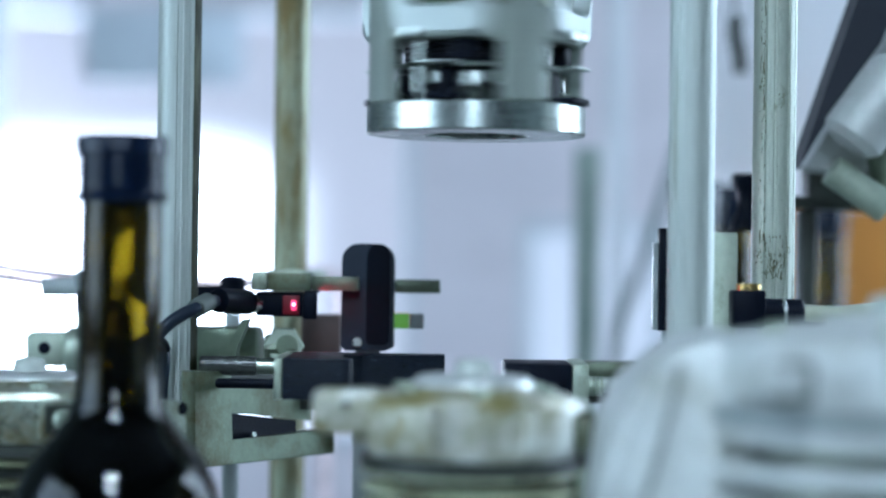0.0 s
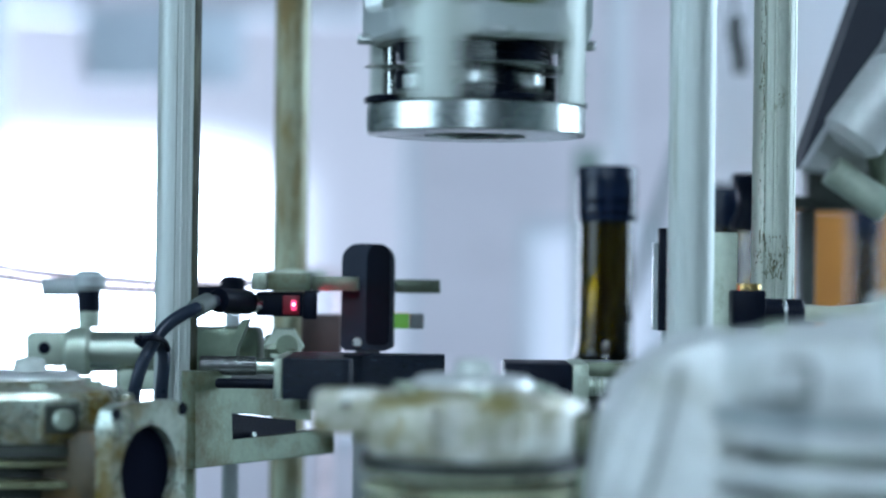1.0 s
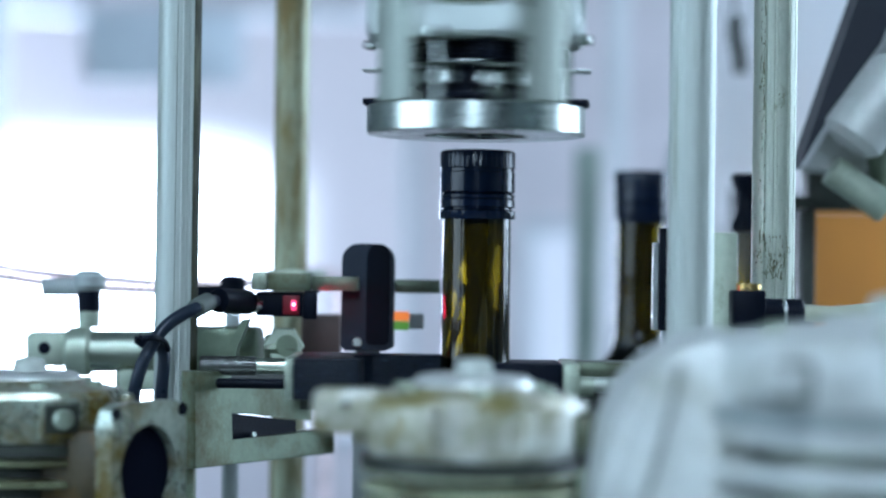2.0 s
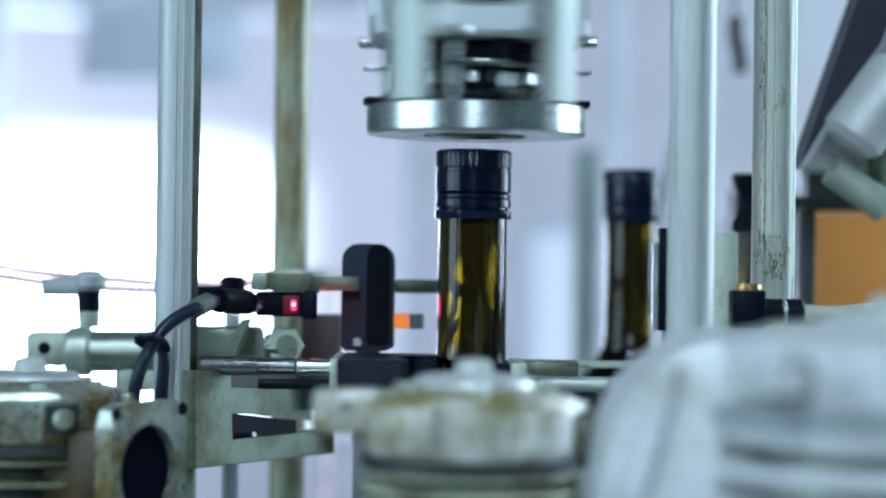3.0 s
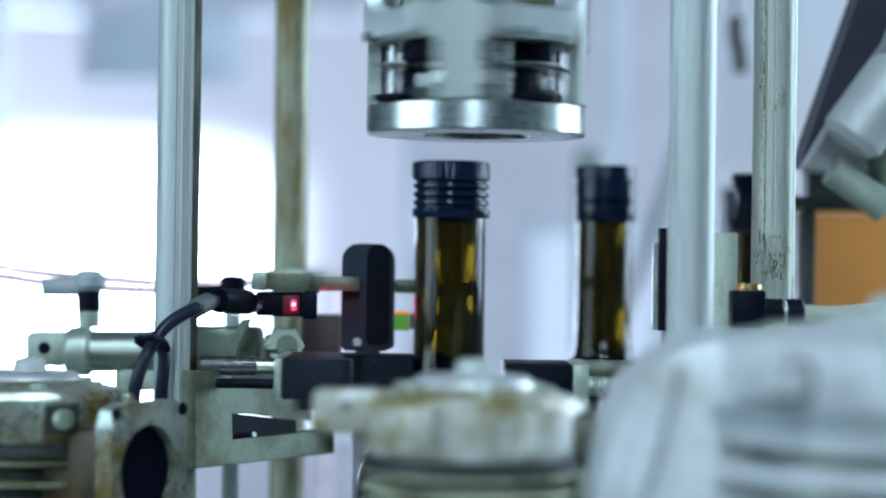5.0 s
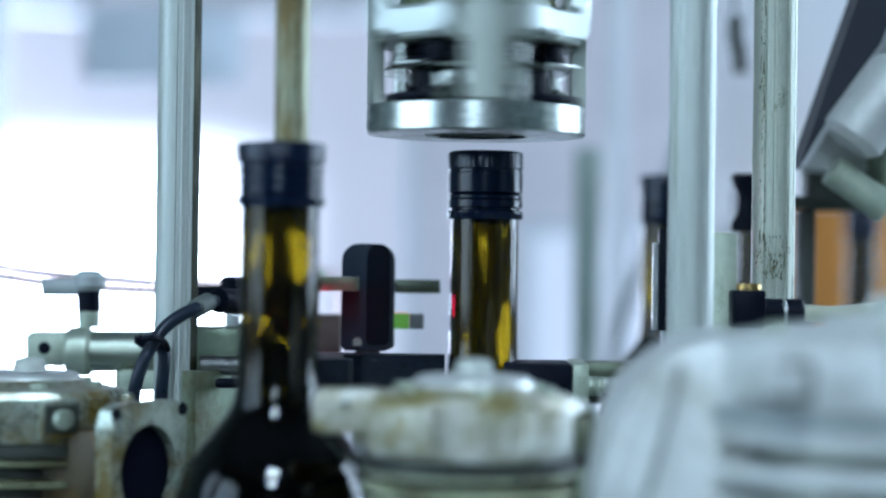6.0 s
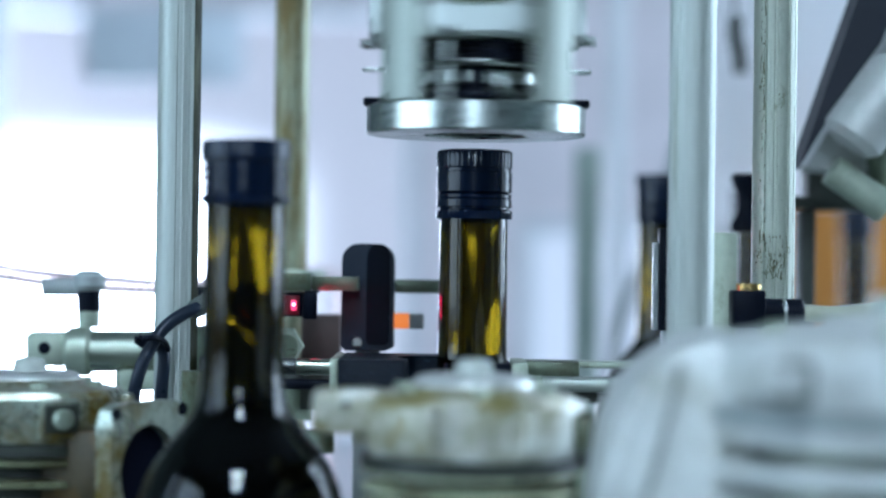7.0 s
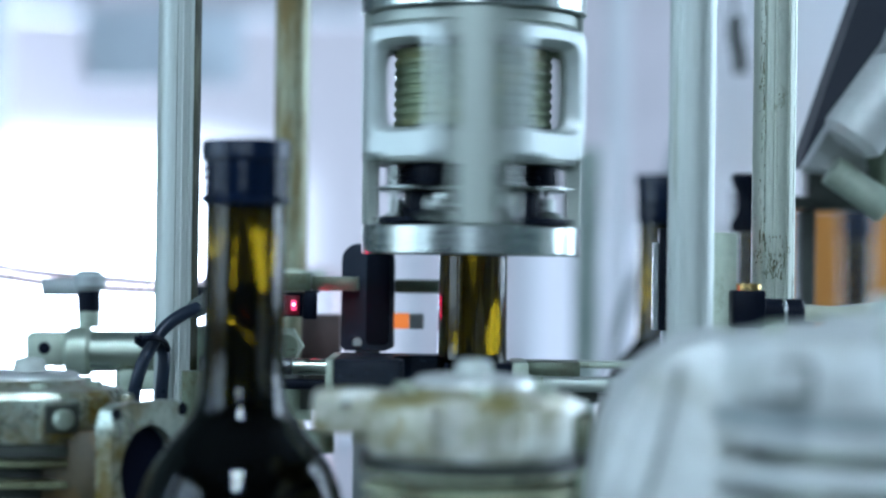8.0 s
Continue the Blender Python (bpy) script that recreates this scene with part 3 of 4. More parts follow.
def window_plate(turn):
    """A flat plate on the cage with chamfered ends and a rounded window cut through it, its rim bevelled inwards."""
    m = pose(0, 0, 0, 0, 0, turn)
    half, z0, z1 = 0.0205, 0.0376, 0.0944
    zc, hw, hh = 0.0690, 0.0160, 0.0180
    bm = B()
    n = 40
    rings = [[] for _ in range(5)]
    for k in range(n):
        a = 2 * math.pi * k / n
        c, q = math.cos(a), math.sin(a)
        out = min(half / max(abs(c), 1e-6), ((z1 - zc) if q > 0 else (zc - z0)) / max(abs(q), 1e-6))
        u, v = out * c, out * q
        round_u = math.copysign(abs(c) ** 0.38, c)
        round_v = math.copysign(abs(q) ** 0.38, q)
        slope = 0.0022 if abs(v) > 0.0245 or v < -0.029 else 0.0
        for ring, (x, y, z) in zip(rings, ((0.0400, u, v), (0.0442 - slope, u, v), (0.0446, u * 0.93, v * 0.93),
                                           (0.0446, hw * round_u * 1.1, hh * round_v * 1.08), (0.0385, hw * round_u * 0.9, hh * round_v * 0.94))):
            ring.append(bm.verts.new((x, y, zc + z)))
    for a, b in zip(rings, rings[1:] + rings[:1]):
        for k in range(n):
            bm.faces.new((a[k], a[(k + 1) % n], b[(k + 1) % n], b[k]))
    bmesh.ops.transform(bm, matrix=m, verts=bm.verts)
    return bm


def capping_head():
    head = thing("capping_head", (HX, HY, HZ), "spinning steel capping head with open cage and thread rollers", "capping head")
    part("base_ring", lathe(B(), [(0.0225, 0), (0.0455, 0), (0.0462, 0.0007), (0.0462, 0.0115), (0.0455, 0.0122), (0.0225, 0.0122), (0.0215, 0.0112), (0.0215, 0.001), (0.0225, 0)], 96), STEEL, head, "polished steel ring")
    for k in range(4):
        a = 90 * k
        part("pillar", arc(B(), 0.0405, 0.0462, a - 12, a + 12, 0.0123, 0.1004), TURNED, head, "matte grey full-height pillar")
        part("window_plate", window_plate(a + 45), BRIGHT, head, "bright plate with a rounded window", smooth=30)
        m = pose(0, 0, 0, 0, 0, a + 45)
        arm = part("roller_arm", box(B(), (0.0305, -0.005, 0.0125), (0.0360, 0.004, 0.0262), 0.0008, m=m), BLACK, head, "dark roller arm")
        part("roller", lathe(B(), [(0, 0), (0.005, 0), (0.0072, 0.002), (0.005, 0.004), (0.0025, 0.005), (0.0025, 0.010), (0, 0.010)], 20, m @ pose(0.0335, 0.010, 0.0135)), STEEL, arm, "steel thread roller")
        part("guide_pin", rod(B(), m @ Vector((0.034, -0.0125, 0.0125)), m @ Vector((0.034, -0.0125, 0.0372)), 0.0017, 12), STEEL, head)
        part("stop_block", box(B(), (0.0325, 0.003, 0.0290), (0.0385, 0.012, 0.0372), 0.0008, m=m), BLACK, head)
        part("tongue", box(B(), (0.038, -0.009, 0.0124), (0.0474, 0.009, 0.0152), 0.0006, m=m), BLACK, head)
        part("shelf_tip", box(B(), (0.0385, -0.007, 0.0268), (0.0482, 0.007, 0.0278), 0.0003, m=m), STEEL, head, "thin bright shelf tip")
        part("stud", rod(B(), pose(0, 0, 0, 0, 0, a + 31) @ Vector((0.044, 0, 0.0395)), pose(0, 0, 0, 0, 0, a + 31) @ Vector((0.0508, 0, 0.0395)), 0.0022, 12), STEEL, head)
    part("shelf", lathe(B(), [(0.02, 0.0265), (0.0385, 0.0265), (0.0395, 0.0272), (0.0385, 0.0280), (0.02, 0.0280), (0.02, 0.0265)], 64), STEEL, head, "thin bright shelf disc")
    core = [(0, 0.0123), (0.0225, 0.0123), (0.0225, 0.018), (0.026, 0.020), (0.026, 0.0262)]
    for k in range(4):
        z = 0.0285 + k * 0.0022
        core += [(0.0285, z), (0.0305, z + 0.0004), (0.0305, z + 0.0013), (0.0285, z + 0.0017)]
    part("core", lathe(B(), core + [(0.0285, 0.0374), (0, 0.0374)], 48), BLACK, head, "dark ribbed inner spindle")
    part("collar", lathe(B(), [(0.024, 0.0200), (0.0282, 0.0200), (0.0290, 0.0208), (0.0290, 0.0252), (0.0282, 0.0260), (0.024, 0.0260), (0.024, 0.0200)], 48), STEEL, head, "bright collar round the spindle")
    part("band", band(0.0375, 0.0505, 0.026, 0.0440), TURNED, head)
    prof = [(0, 0.0506)]
    for k in range(8):
        z = 0.0530 + k * 0.0042
        prof += [(0.0325, z), (0.0333, z + 0.001), (0.0333, z + 0.0024), (0.0325, z + 0.0034)]
    part("spring_sleeve", lathe(B(), prof + [(0, 0.0879)], 48), SLEEVE, head, "ribbed grey-green inner sleeve")
    part("band", band(0.0880, 0.0945, 0.026, 0.0440), TURNED, head)
    part("neck_band", band(0.0946, 0.1005, 0.02, 0.0440), TURNED, head)
    part("top_ring", lathe(B(), [(0, 0.1006), (0.0468, 0.1006), (0.0475, 0.1013), (0.0475, 0.1135), (0.0465, 0.1145), (0, 0.1145)], 96), STEEL, head)
    part("spindle", rod(B(), (0, 0, 0.1146), (0, 0, 0.43), 0.018, 40), STEEL, head)
    return head


HEAD = capping_head()


# ---------------------------------------------------------------- jaws
JY = 0.859


def jaw_left():
    j = thing("clamp_jaw", (-0.0682, JY, 0.1747), "rough black plastic clamp jaw on a steel rod", "clamp jaw", "bottle clamp jaws")
    h = 0.0084
    w = 0.0303
    far = 0.0697
    outline = [(0.0034, -0.030), (w, -0.030), (w + 0.002, -0.026), (w - 0.004, -0.012), (w - 0.004, 0.004), (w + 0.004, 0.010), (far, 0.016), (far, 0.032), (0.0034, 0.032)]
    bm = B()
    a = [bm.verts.new((x, y, -h)) for x, y in outline]
    b = [bm.verts.new((x, y, h)) for x, y in outline]
    bm.faces.new(a)
    bm.faces.new(b)
    for k in range(len(a)):
        bm.faces.new((a[k], a[(k + 1) % len(a)], b[(k + 1) % len(a)], b[k]))
    bmesh.ops.bevel(bm, geom=list(bm.edges), offset=0.0007, segments=2, profile=0.5, affect="EDGES")
    part("pad", bm, ROUGH_BLACK, j, smooth=30)
    part("back_plate", box(B(), (0, -0.030, -h), (0.0033, 0.032, h), 0.0005), ALU, j, "bare aluminium back plate")
    part("push_rod", rod(B(), (-0.036, 0.030, 0.002), (-0.018, 0.030, 0.002), 0.0038), ROD, j, "polished push rod")
    part("rod_end", rod(B(), (-0.0179, 0.030, 0.002), (0, 0.030, 0.002), 0.0036), BARREL, j, "clean rod end")
    part("side_rod", rod(B(), (-0.034, 0.0265, -0.0055), (0, 0.0265, -0.0055), 0.0022), BLACK, j, "black return rod")
    return j


def jaw_right():
    j = thing("clamp_jaw", (0.0263, JY, 0.174), "black plastic clamp jaw on an aluminium bracket", "clamp jaw", "bottle clamp jaws")
    h = 0.0072
    w = 0.0282
    part("pad", box(B(), (0, -0.010, -h), (w, 0.03, h), 0.0009), BLACK, j)
    part("bracket", box(B(), (w + 0.0002, -0.014, -h - 0.002), (w + 0.0068, 0.032, h + 0.0005), 0.0006), ALU, j, "pale aluminium bracket")
    part("slide", box(B(), (w + 0.007, 0.012, 0.0005), (w + 0.030, 0.034, h), 0.0006), DARK_ALU, j, "oily slide block")
    # Dark plate added in place of the black shadow below the rod.
    part("carrier", box(B(), (w + 0.007, 0.006, -0.0100), (w + 0.052, 0.030, 0.0001), 0.0006), GRIME, j, "dark plate for the shadow under the rod")
    part("push_rod", rod(B(), (w + 0.007, -0.002, -0.0015), (w + 0.052, -0.002, -0.0015), 0.0033), TURNED, j, "polished push rod")
    for q in range(4):
        part("thread", rod(B(), (w + 0.0072 + q * 0.0016, -0.005, -0.002), (w + 0.0084 + q * 0.0016, -0.005, -0.002), 0.0042), ALU, j)
    return j


guide = thing("jaw_guide", (0, 0, 0), "flat aluminium guide rail of the clamp jaw", "guide rail")
part("rail", box(B(), (0.056, 0.897, 0.1773), (0.1047, 0.915, 0.18), 0.0004), ALU, guide)
part("rail_foot", box(B(), (0.0922, 0.899, -0.015), (0.1035, 0.913, 0.1773), 0.0004), ALU, guide)
JAW_L = jaw_left()
JAW_R = jaw_right()

# ---------------------------------------------------------------- pneumatic cylinder and its bracket
cylinder = thing("air_cylinder", (0, 0, 0), "dull aluminium air cylinder with hose fitting", "air cylinder")
CY = 0.98
part("barrel", rod(B(), (-0.18, 0.98, 0.1777), (-0.0957, 0.98, 0.1789), 0.0101, 40, 0.001), BARREL, cylinder)
part("end_cap", rod(B(), (-0.1806, 0.98, 0.1777), (-0.1678, 0.98, 0.1779), 0.012, 40, 0.002), ALU, cylinder)
part("eye", box(B(), (-0.1991, CY - 0.009, 0.1705), (-0.1795, CY + 0.009, 0.1874), 0.003), ALU, cylinder)
# The bore's shade is a black rod through the eye.
part("eye_bore", rod(B(), (-0.1896, CY - 0.0095, 0.1795), (-0.1896, CY + 0.0095, 0.1795), 0.003), BLACK, cylinder, "black rod for the shade in the bore")
part("nose", rod(B(), (-0.097, 0.98, 0.1789), (-0.0848, 0.98, 0.1791), 0.0071, 6, 0.001), DARK_ALU, cylinder, "hexagonal nose")
part("lock_nut", rod(B(), (-0.0805, 0.93, 0.1826), (-0.0655, 0.93, 0.1828), 0.0077, 6, 0.001), DARK_ALU, cylinder, "hexagonal lock nut")
part("nut_face", rod(B(), (-0.0727, 0.94, 0.1836), (-0.0715, 0.924, 0.1843), 0.0093, 6, 0.001), ALU, cylinder, "hexagonal nut")
part("nut_bore", rod(B(), (-0.0704, 0.926, 0.1842), (-0.0701, 0.9225, 0.1843), 0.0051, 24), GREEN_ALU, cylinder)
part("fitting_stem", rod(B(), (-0.1699, 0.98, 0.1893), (-0.17, 0.98, 0.1988), 0.0052, 24), ALU, cylinder, "pale threaded stem")
part("fitting_elbow", rod(B(), (-0.17, 0.98, 0.1969), (-0.1702, 0.98, 0.2111), 0.0056, 24), BLACK, cylinder, "dark elbow body")
part("fitting_head", rod(B(), (-0.1701, 0.98, 0.2062), (-0.1703, 0.98, 0.2171), 0.0078, 24, 0.003), GREY, cylinder)
part("fitting_branch", rod(B(), (-0.1723, 0.98, 0.2089), (-0.1925, 0.98, 0.2086), 0.0042, 24), GREY, cylinder)
part("support", box(B(), (-0.1553, CY - 0.012, -0.015), (-0.1472, CY + 0.012, 0.1692), 0.001), ALU, cylinder)

airline = thing("air_line", (0, 0, 0), "translucent pinkish air line", "hose")
part("hose_run", pipe(B(), [(-0.2519, 1.05, 0.2186), (-0.2049, 1.02, 0.2131), (-0.1736, 1, 0.2109), (-0.1449, 1.08, 0.2081), (-0.1131, 1.3, 0.2088), (-0.0865, 1.7, 0.2053), (-0.1, 1.8, 0.1), (-0.1, 1.74, -0.015)], 0.0042), PINK_TUBE, airline)

blk = thing("guide_block", (0, 0, 0), "machined aluminium guide block with dark slot", "guide block")


def block_side(outline, near, far, bevel=0.0):
    """A slab in the slanting plane of the block's side; near and far are depths behind its face."""
    m = Matrix(((0.576, -0.817, 0, -0.1054), (0.817, 0.576, 0, 0.8730), (0, 0, 1, 0), (0, 0, 0, 1)))
    return prism(B(), outline, near, far, m=m, bevel=bevel)


part("bracket", block_side([(0.0004, 0.1330), (0.0972, 0.1331), (0.0969, 0.1448), (0.0241, 0.1434), (0.0234, 0.1741), (-0.0004, 0.1750)], 0, 0.008, 0.0006), GREEN_ALU, blk, "machined angle bracket", smooth=20)
# The slot's dark depth is a black slab set behind its face.
part("slot_lining", block_side([(0.0245, 0.1436), (0.0710, 0.1445), (0.0709, 0.1499), (0.0242, 0.1557)], 0.002, 0.007), BLACK, blk, "black slab for the shade in the slot", smooth=0)
part("web", block_side([(0.0242, 0.1559), (0.0833, 0.1490), (0.0830, 0.1634), (0.0240, 0.1672)], 0.0025, 0.007), GREEN_ALU, blk, "oily inner web", smooth=0)
part("bush", block_side([(0.0240, 0.1673), (0.0982, 0.1633), (0.0980, 0.1702), (0.0238, 0.1746)], 0.0012, 0.007), GRIME, blk, "dark guide bush", smooth=0)
# Near-black plate that closes the pale gap below the push rod.
part("rear_web", box(B(), (-0.0925, 0.9352, 0.1545), (-0.0480, 0.9400, 0.1742), 0.0005), GRIME, blk, "near-black rear web")
part("rod_sleeve", rod(B(), (-0.1055, 0.889, 0.1747 + 0.002), (-0.0805, 0.889, 0.1747 + 0.002), 0.0042, 24, 0.0005), ROD, blk, "oily rod sleeve")
part("screw", rod(B(), (-0.0822, 0.898, 0.146), (-0.0829, 0.906, 0.1453), 0.0012), STEEL, blk, "small steel screw")
part("carrier", box(B(), (-0.1192, 0.9352, 0.1696), (-0.0843, 0.968, 0.1918), 0.003), GREEN_ALU, blk, "oily cast carrier")
part("gusset", prism(B(), [(-0.0971, 0.1719), (-0.0916, 0.1719), (-0.0904, 0.1842), (-0.0854, 0.1966), (-0.0884, 0.1965), (-0.0954, 0.1834)], 0.9, 0.914), GREEN_ALU, blk)
part("leg", box(B(), (-0.1117, 0.879, -0.015), (-0.1064, 0.885, 0.1325), 0.0006), GREEN_ALU, blk)
part("rear_leg", box(B(), (-0.1163, 0.905, -0.015), (-0.11, 0.92, 0.1716), 0.0006), ALU, blk)
part("tab", box(B(), (-0.1464, 0.925, 0.1631), (-0.1126, 0.935, 0.1721), 0.0006), ALU, blk)

# ---------------------------------------------------------------- sensor bar
SY = 0.93
sensor = thing("photo_sensor", (0, 0, 0), "black photoelectric sensor with glowing red lens", "sensor")
part("housing", box(B(), (-0.0846, SY - 0.008, 0.1975), (-0.0585, SY + 0.012, 0.2086), 0.0012), BLACK, sensor)
part("lens", box(B(), (-0.0722, SY - 0.0090, 0.1985), (-0.0647, SY - 0.0081, 0.2071), 0.0004), RED, sensor, "glowing red lens")
part("lamp_core", box(B(), (-0.0684, SY - 0.0096, 0.2004), (-0.0660, SY - 0.0091, 0.2050), 0.0002), CORE, sensor, "bright lamp core")
part("lamp_spot", rod(B(), (-0.0672, SY - 0.0097, 0.2031), (-0.0672, SY - 0.0100, 0.2031), 0.0007, 16), SPOT, sensor, "white-hot lamp spot")
# Added glow that gives the bottle its red glint, screened by lips and hood.
part("nozzle", box(B(), (-0.0620, SY - 0.0265, 0.1975), (-0.0586, SY - 0.0085, 0.2086), 0.0006), BLACK, sensor, "added black holder of the hidden red glow")
part("lip", box(B(), (-0.0612, SY - 0.0270, 0.1970), (-0.0556, SY - 0.0250, 0.2088), 0.0003), BLACK, sensor)
part("hood", box(B(), (-0.0612, SY - 0.0249, 0.2087), (-0.0556, SY - 0.0084, 0.2095), 0.0002), BLACK, sensor)
part("emitter", box(B(), (-0.0585, SY - 0.0248, 0.1980), (-0.0583, SY - 0.0086, 0.2083)), BEAM, sensor, "hidden red glow for the glint on the bottle")
part("lip", box(B(), (-0.0585, SY - 0.008, 0.1975), (-0.0585 + 0.0014, SY - 0.0015, 0.2086), 0.0003), BLACK, sensor)
part("plug", rod(B(), (-0.0876, 0.92, 0.2036), (-0.0994, 0.9, 0.2049), 0.0056, 24), BLACK, sensor)
part("collar", rod(B(), (-0.0839, 0.925, 0.2031), (-0.0881, 0.92, 0.2036), 0.0042, 24), STEEL, sensor)

bar = thing("sensor_bar", (0, 0, 0), "square aluminium bar holding the sensors", "bar")
part("clamp_block", box(B(), (-0.0861, SY - 0.012, 0.2093), (-0.0793, SY + 0.012, 0.2176), 0.0008), ALU, bar)
part("clamp_side", box(B(), (-0.0793 + 0.0001, SY - 0.0112, 0.2093), (-0.0597, SY + 0.012, 0.2173), 0.0008), GREEN_ALU, bar)
part("rail", box(B(), (-0.0595, SY - 0.004, 0.2094), (-0.0385, 0.9431, 0.2159), 0.0006), DARK_ALU, bar)
part("rail_end", box(B(), (-0.0387, 0.968, 0.2083), (-0.0011, 0.976, 0.2147), 0.0006), DARK_ALU, bar)
part("rail_link", box(B(), (-0.0387, 0.9652, 0.208), (-0.0319, 0.9679, 0.2144)), DARK_ALU, bar)
part("hanger", box(B(), (-0.0683, 0.99, 0.168), (-0.0494, 1.005, 0.1969), 0.001), BROWN, bar, "brown rusty hanger")
part("hanger_arm", box(B(), (-0.0677, 1.0052, 0.1708), (-0.0627, 1.082, 0.1763), 0.0006), BROWN, bar)
part("stay", box(B(), (-0.081, SY + 0.0121, 0.2116), (-0.0616, 1.071, 0.2181), 0.0008), ALU, bar)

disc = thing("reflector_sensor", (0, 0, 0), "upright rounded black sensor housing on the bar", "sensor")
dw, dz0, dz1 = 0.0122, 0.1814, 0.2313
cxm = -0.0347
outline = []
for k in range(9):
    a = math.pi / 2 * k / 8
    outline.append((cxm + dw - 0.008 + 0.008 * math.cos(a), dz1 - 0.008 + 0.008 * math.sin(a)))
for k in range(9):
    a = math.pi / 2 + math.pi / 2 * k / 8
    outline.append((cxm - dw + 0.008 + 0.008 * math.cos(a), dz1 - 0.008 + 0.008 * math.sin(a)))
outline += [(cxm - dw, dz0 + 0.002), (cxm - dw + 0.002, dz0), (cxm + dw - 0.004, dz0), (cxm + dw, dz0 + 0.002)]
part("shell", prism(B(), outline, 0.945, 0.965), RUBBER, disc, smooth=30)
part("cover", prism(B(), [(cxm + (x - cxm) * 0.45 + 0.005, dz0 + (z - dz0) * 0.93 + 0.003) for x, z in outline], 0.9432, 0.9448), BLACK, disc, smooth=30)
part("screw", rod(B(), (-0.0392, 0.944, 0.1855), (-0.0392, 0.9425, 0.1855), 0.0022), STEEL, disc, "small steel screw")
part("mount", box(B(), (cxm - 0.006, 0.95, -0.015), (cxm + 0.006, 0.96, dz0), 0.001), GREY, disc)
lampholder = part("indicator", box(B(), (-0.0153, 0.957, 0.1915), (-0.0086, 0.966, 0.1985), 0.0008), GREY, disc, "clear indicator end")
IND = part("indicator_lamp", box(B(), (-0.0267 - -0.0211, -0.0042, -0.0036), (-0.0155 - -0.0211, -0.0002, 0.0036), 0.0004), GREEN, disc, "green and orange signal lamp", at=(-0.0212, 0.9615, 0.1952))
part("orange_side", box(B(), (-0.0267 - -0.0211, 0.0002, -0.0036), (-0.0155 - -0.0211, 0.0042, 0.0036), 0.0004), ORANGE, IND, "orange side of the lamp")

# cable of the sensor
cable = thing("sensor_cable", (0, 0, 0), "black sensor cable bound with a cable tie", "cable")
part("cable_run", pipe(B(), [(-0.1001, 0.895, 0.2047), (-0.1043, 0.872, 0.2026), (-0.1117, 0.866, 0.1986), (-0.1183, 0.862, 0.1929), (-0.1236, 0.86, 0.1842), (-0.127, 0.858, 0.1759), (-0.1293, 0.858, 0.1652), (-0.1291, 0.858, 0.1509), (-0.128, 0.86, 0.06), (-0.126, 0.86, -0.015)], 0.0028), RUBBER, cable)
part("cable_run", pipe(B(), [(-0.1252, 0.861, 0.188), (-0.1216, 0.866, 0.1879), (-0.1187, 0.868, 0.1835), (-0.1184, 0.868, 0.1767), (-0.1192, 0.868, 0.1647), (-0.1189, 0.868, 0.1406), (-0.117, 0.866, 0.06), (-0.115, 0.866, -0.015)], 0.0027), RUBBER, cable)
part("ferrule", rod(B(), (-0.1055, 0.87, 0.2017), (-0.1018, 0.884, 0.2044), 0.0042, 20), DULL, cable, "grey strain relief")
tie = [(-0.1264, 0.856, 0.1884) , (-0.1217, 0.853, 0.1898), (-0.1176, 0.861, 0.1881), (-0.1163, 0.866, 0.1841)]
part("cable_tie", pipe(B(), tie, 0.0012, 8), BLACK, cable)
part("tie_end", box(B(), (-0.0022, -0.0014, -0.0022), (0.0022, 0.0014, 0.0022), 0.0004, m=Matrix.Translation((-0.1263, 0.855, 0.1882)) @ pose(0, 0, 0, 0, 35, 0)), BLACK, cable)
part("tie_tail", rod(B(), (-0.1263, 0.855, 0.1882), (-0.1282, 0.852, 0.1897), 0.0011, 8), BLACK, cable)
plug = thing("cable_plug", (0, 0, 0), "round black cable plug", "plug")
part("plug_body", rod(B(), (-0.1029, 1, 0.1966), (-0.1031, 1, 0.2152), 0.0062, 24, 0.002), BLACK, plug)
part("plug_arm", rod(B(), (-0.105, 1, 0.2063), (-0.1258, 1, 0.206), 0.0042, 20), BLACK, plug)
part("plug_foot", rod(B(), (-0.1029, 1, 0.1963), (-0.1029, 1.0, -0.015), 0.004), GREY, plug)

# ---------------------------------------------------------------- fittings on the east side
plate = thing("side_plate", (0, 0, 0), "bare aluminium side plate with small hole", "plate")
part("sheet", box(B(), (0.1091, 0.855, -0.015), (0.1239, 0.862, 0.2373), 0.0008), ALU, plate)
lug = thing("sensor_strip", (0, 0, 0), "narrow black ribbed strip behind the column", "sensor")
part("strip", box(B(), (0.0954, 0.895, 0.1943), (0.1017, 0.905, 0.2396), 0.0006), BLACK, lug)
part("face", box(B(), (0.0929, 0.897, 0.1946), (0.0952, 0.903, 0.2331), 0.0004), GREY, lug)
part("strip_foot", box(B(), (0.097, 0.897, -0.015), (0.101, 0.903, 0.1941), 0.0004), GREY, lug)

fit = thing("hose_fitting", (0, 0, 0), "black elbow hose fitting with brass collar", "fitting")
FY = 0.845
part("elbow_body", box(B(), (0.1198, FY - 0.0065, 0.1978), (0.1336, FY + 0.0065, 0.2133), 0.0012), BLACK, fit)
part("brass_collar", rod(B(), (0.1272, 0.845, 0.2133), (0.1272, 0.845, 0.2161), 0.0052, 24), BRASS, fit, "brass collar")
part("branch", rod(B(), (0.132, 0.845, 0.2044), (0.1499, 0.845, 0.2044), 0.0056, 28, 0.001), BLACK, fit)
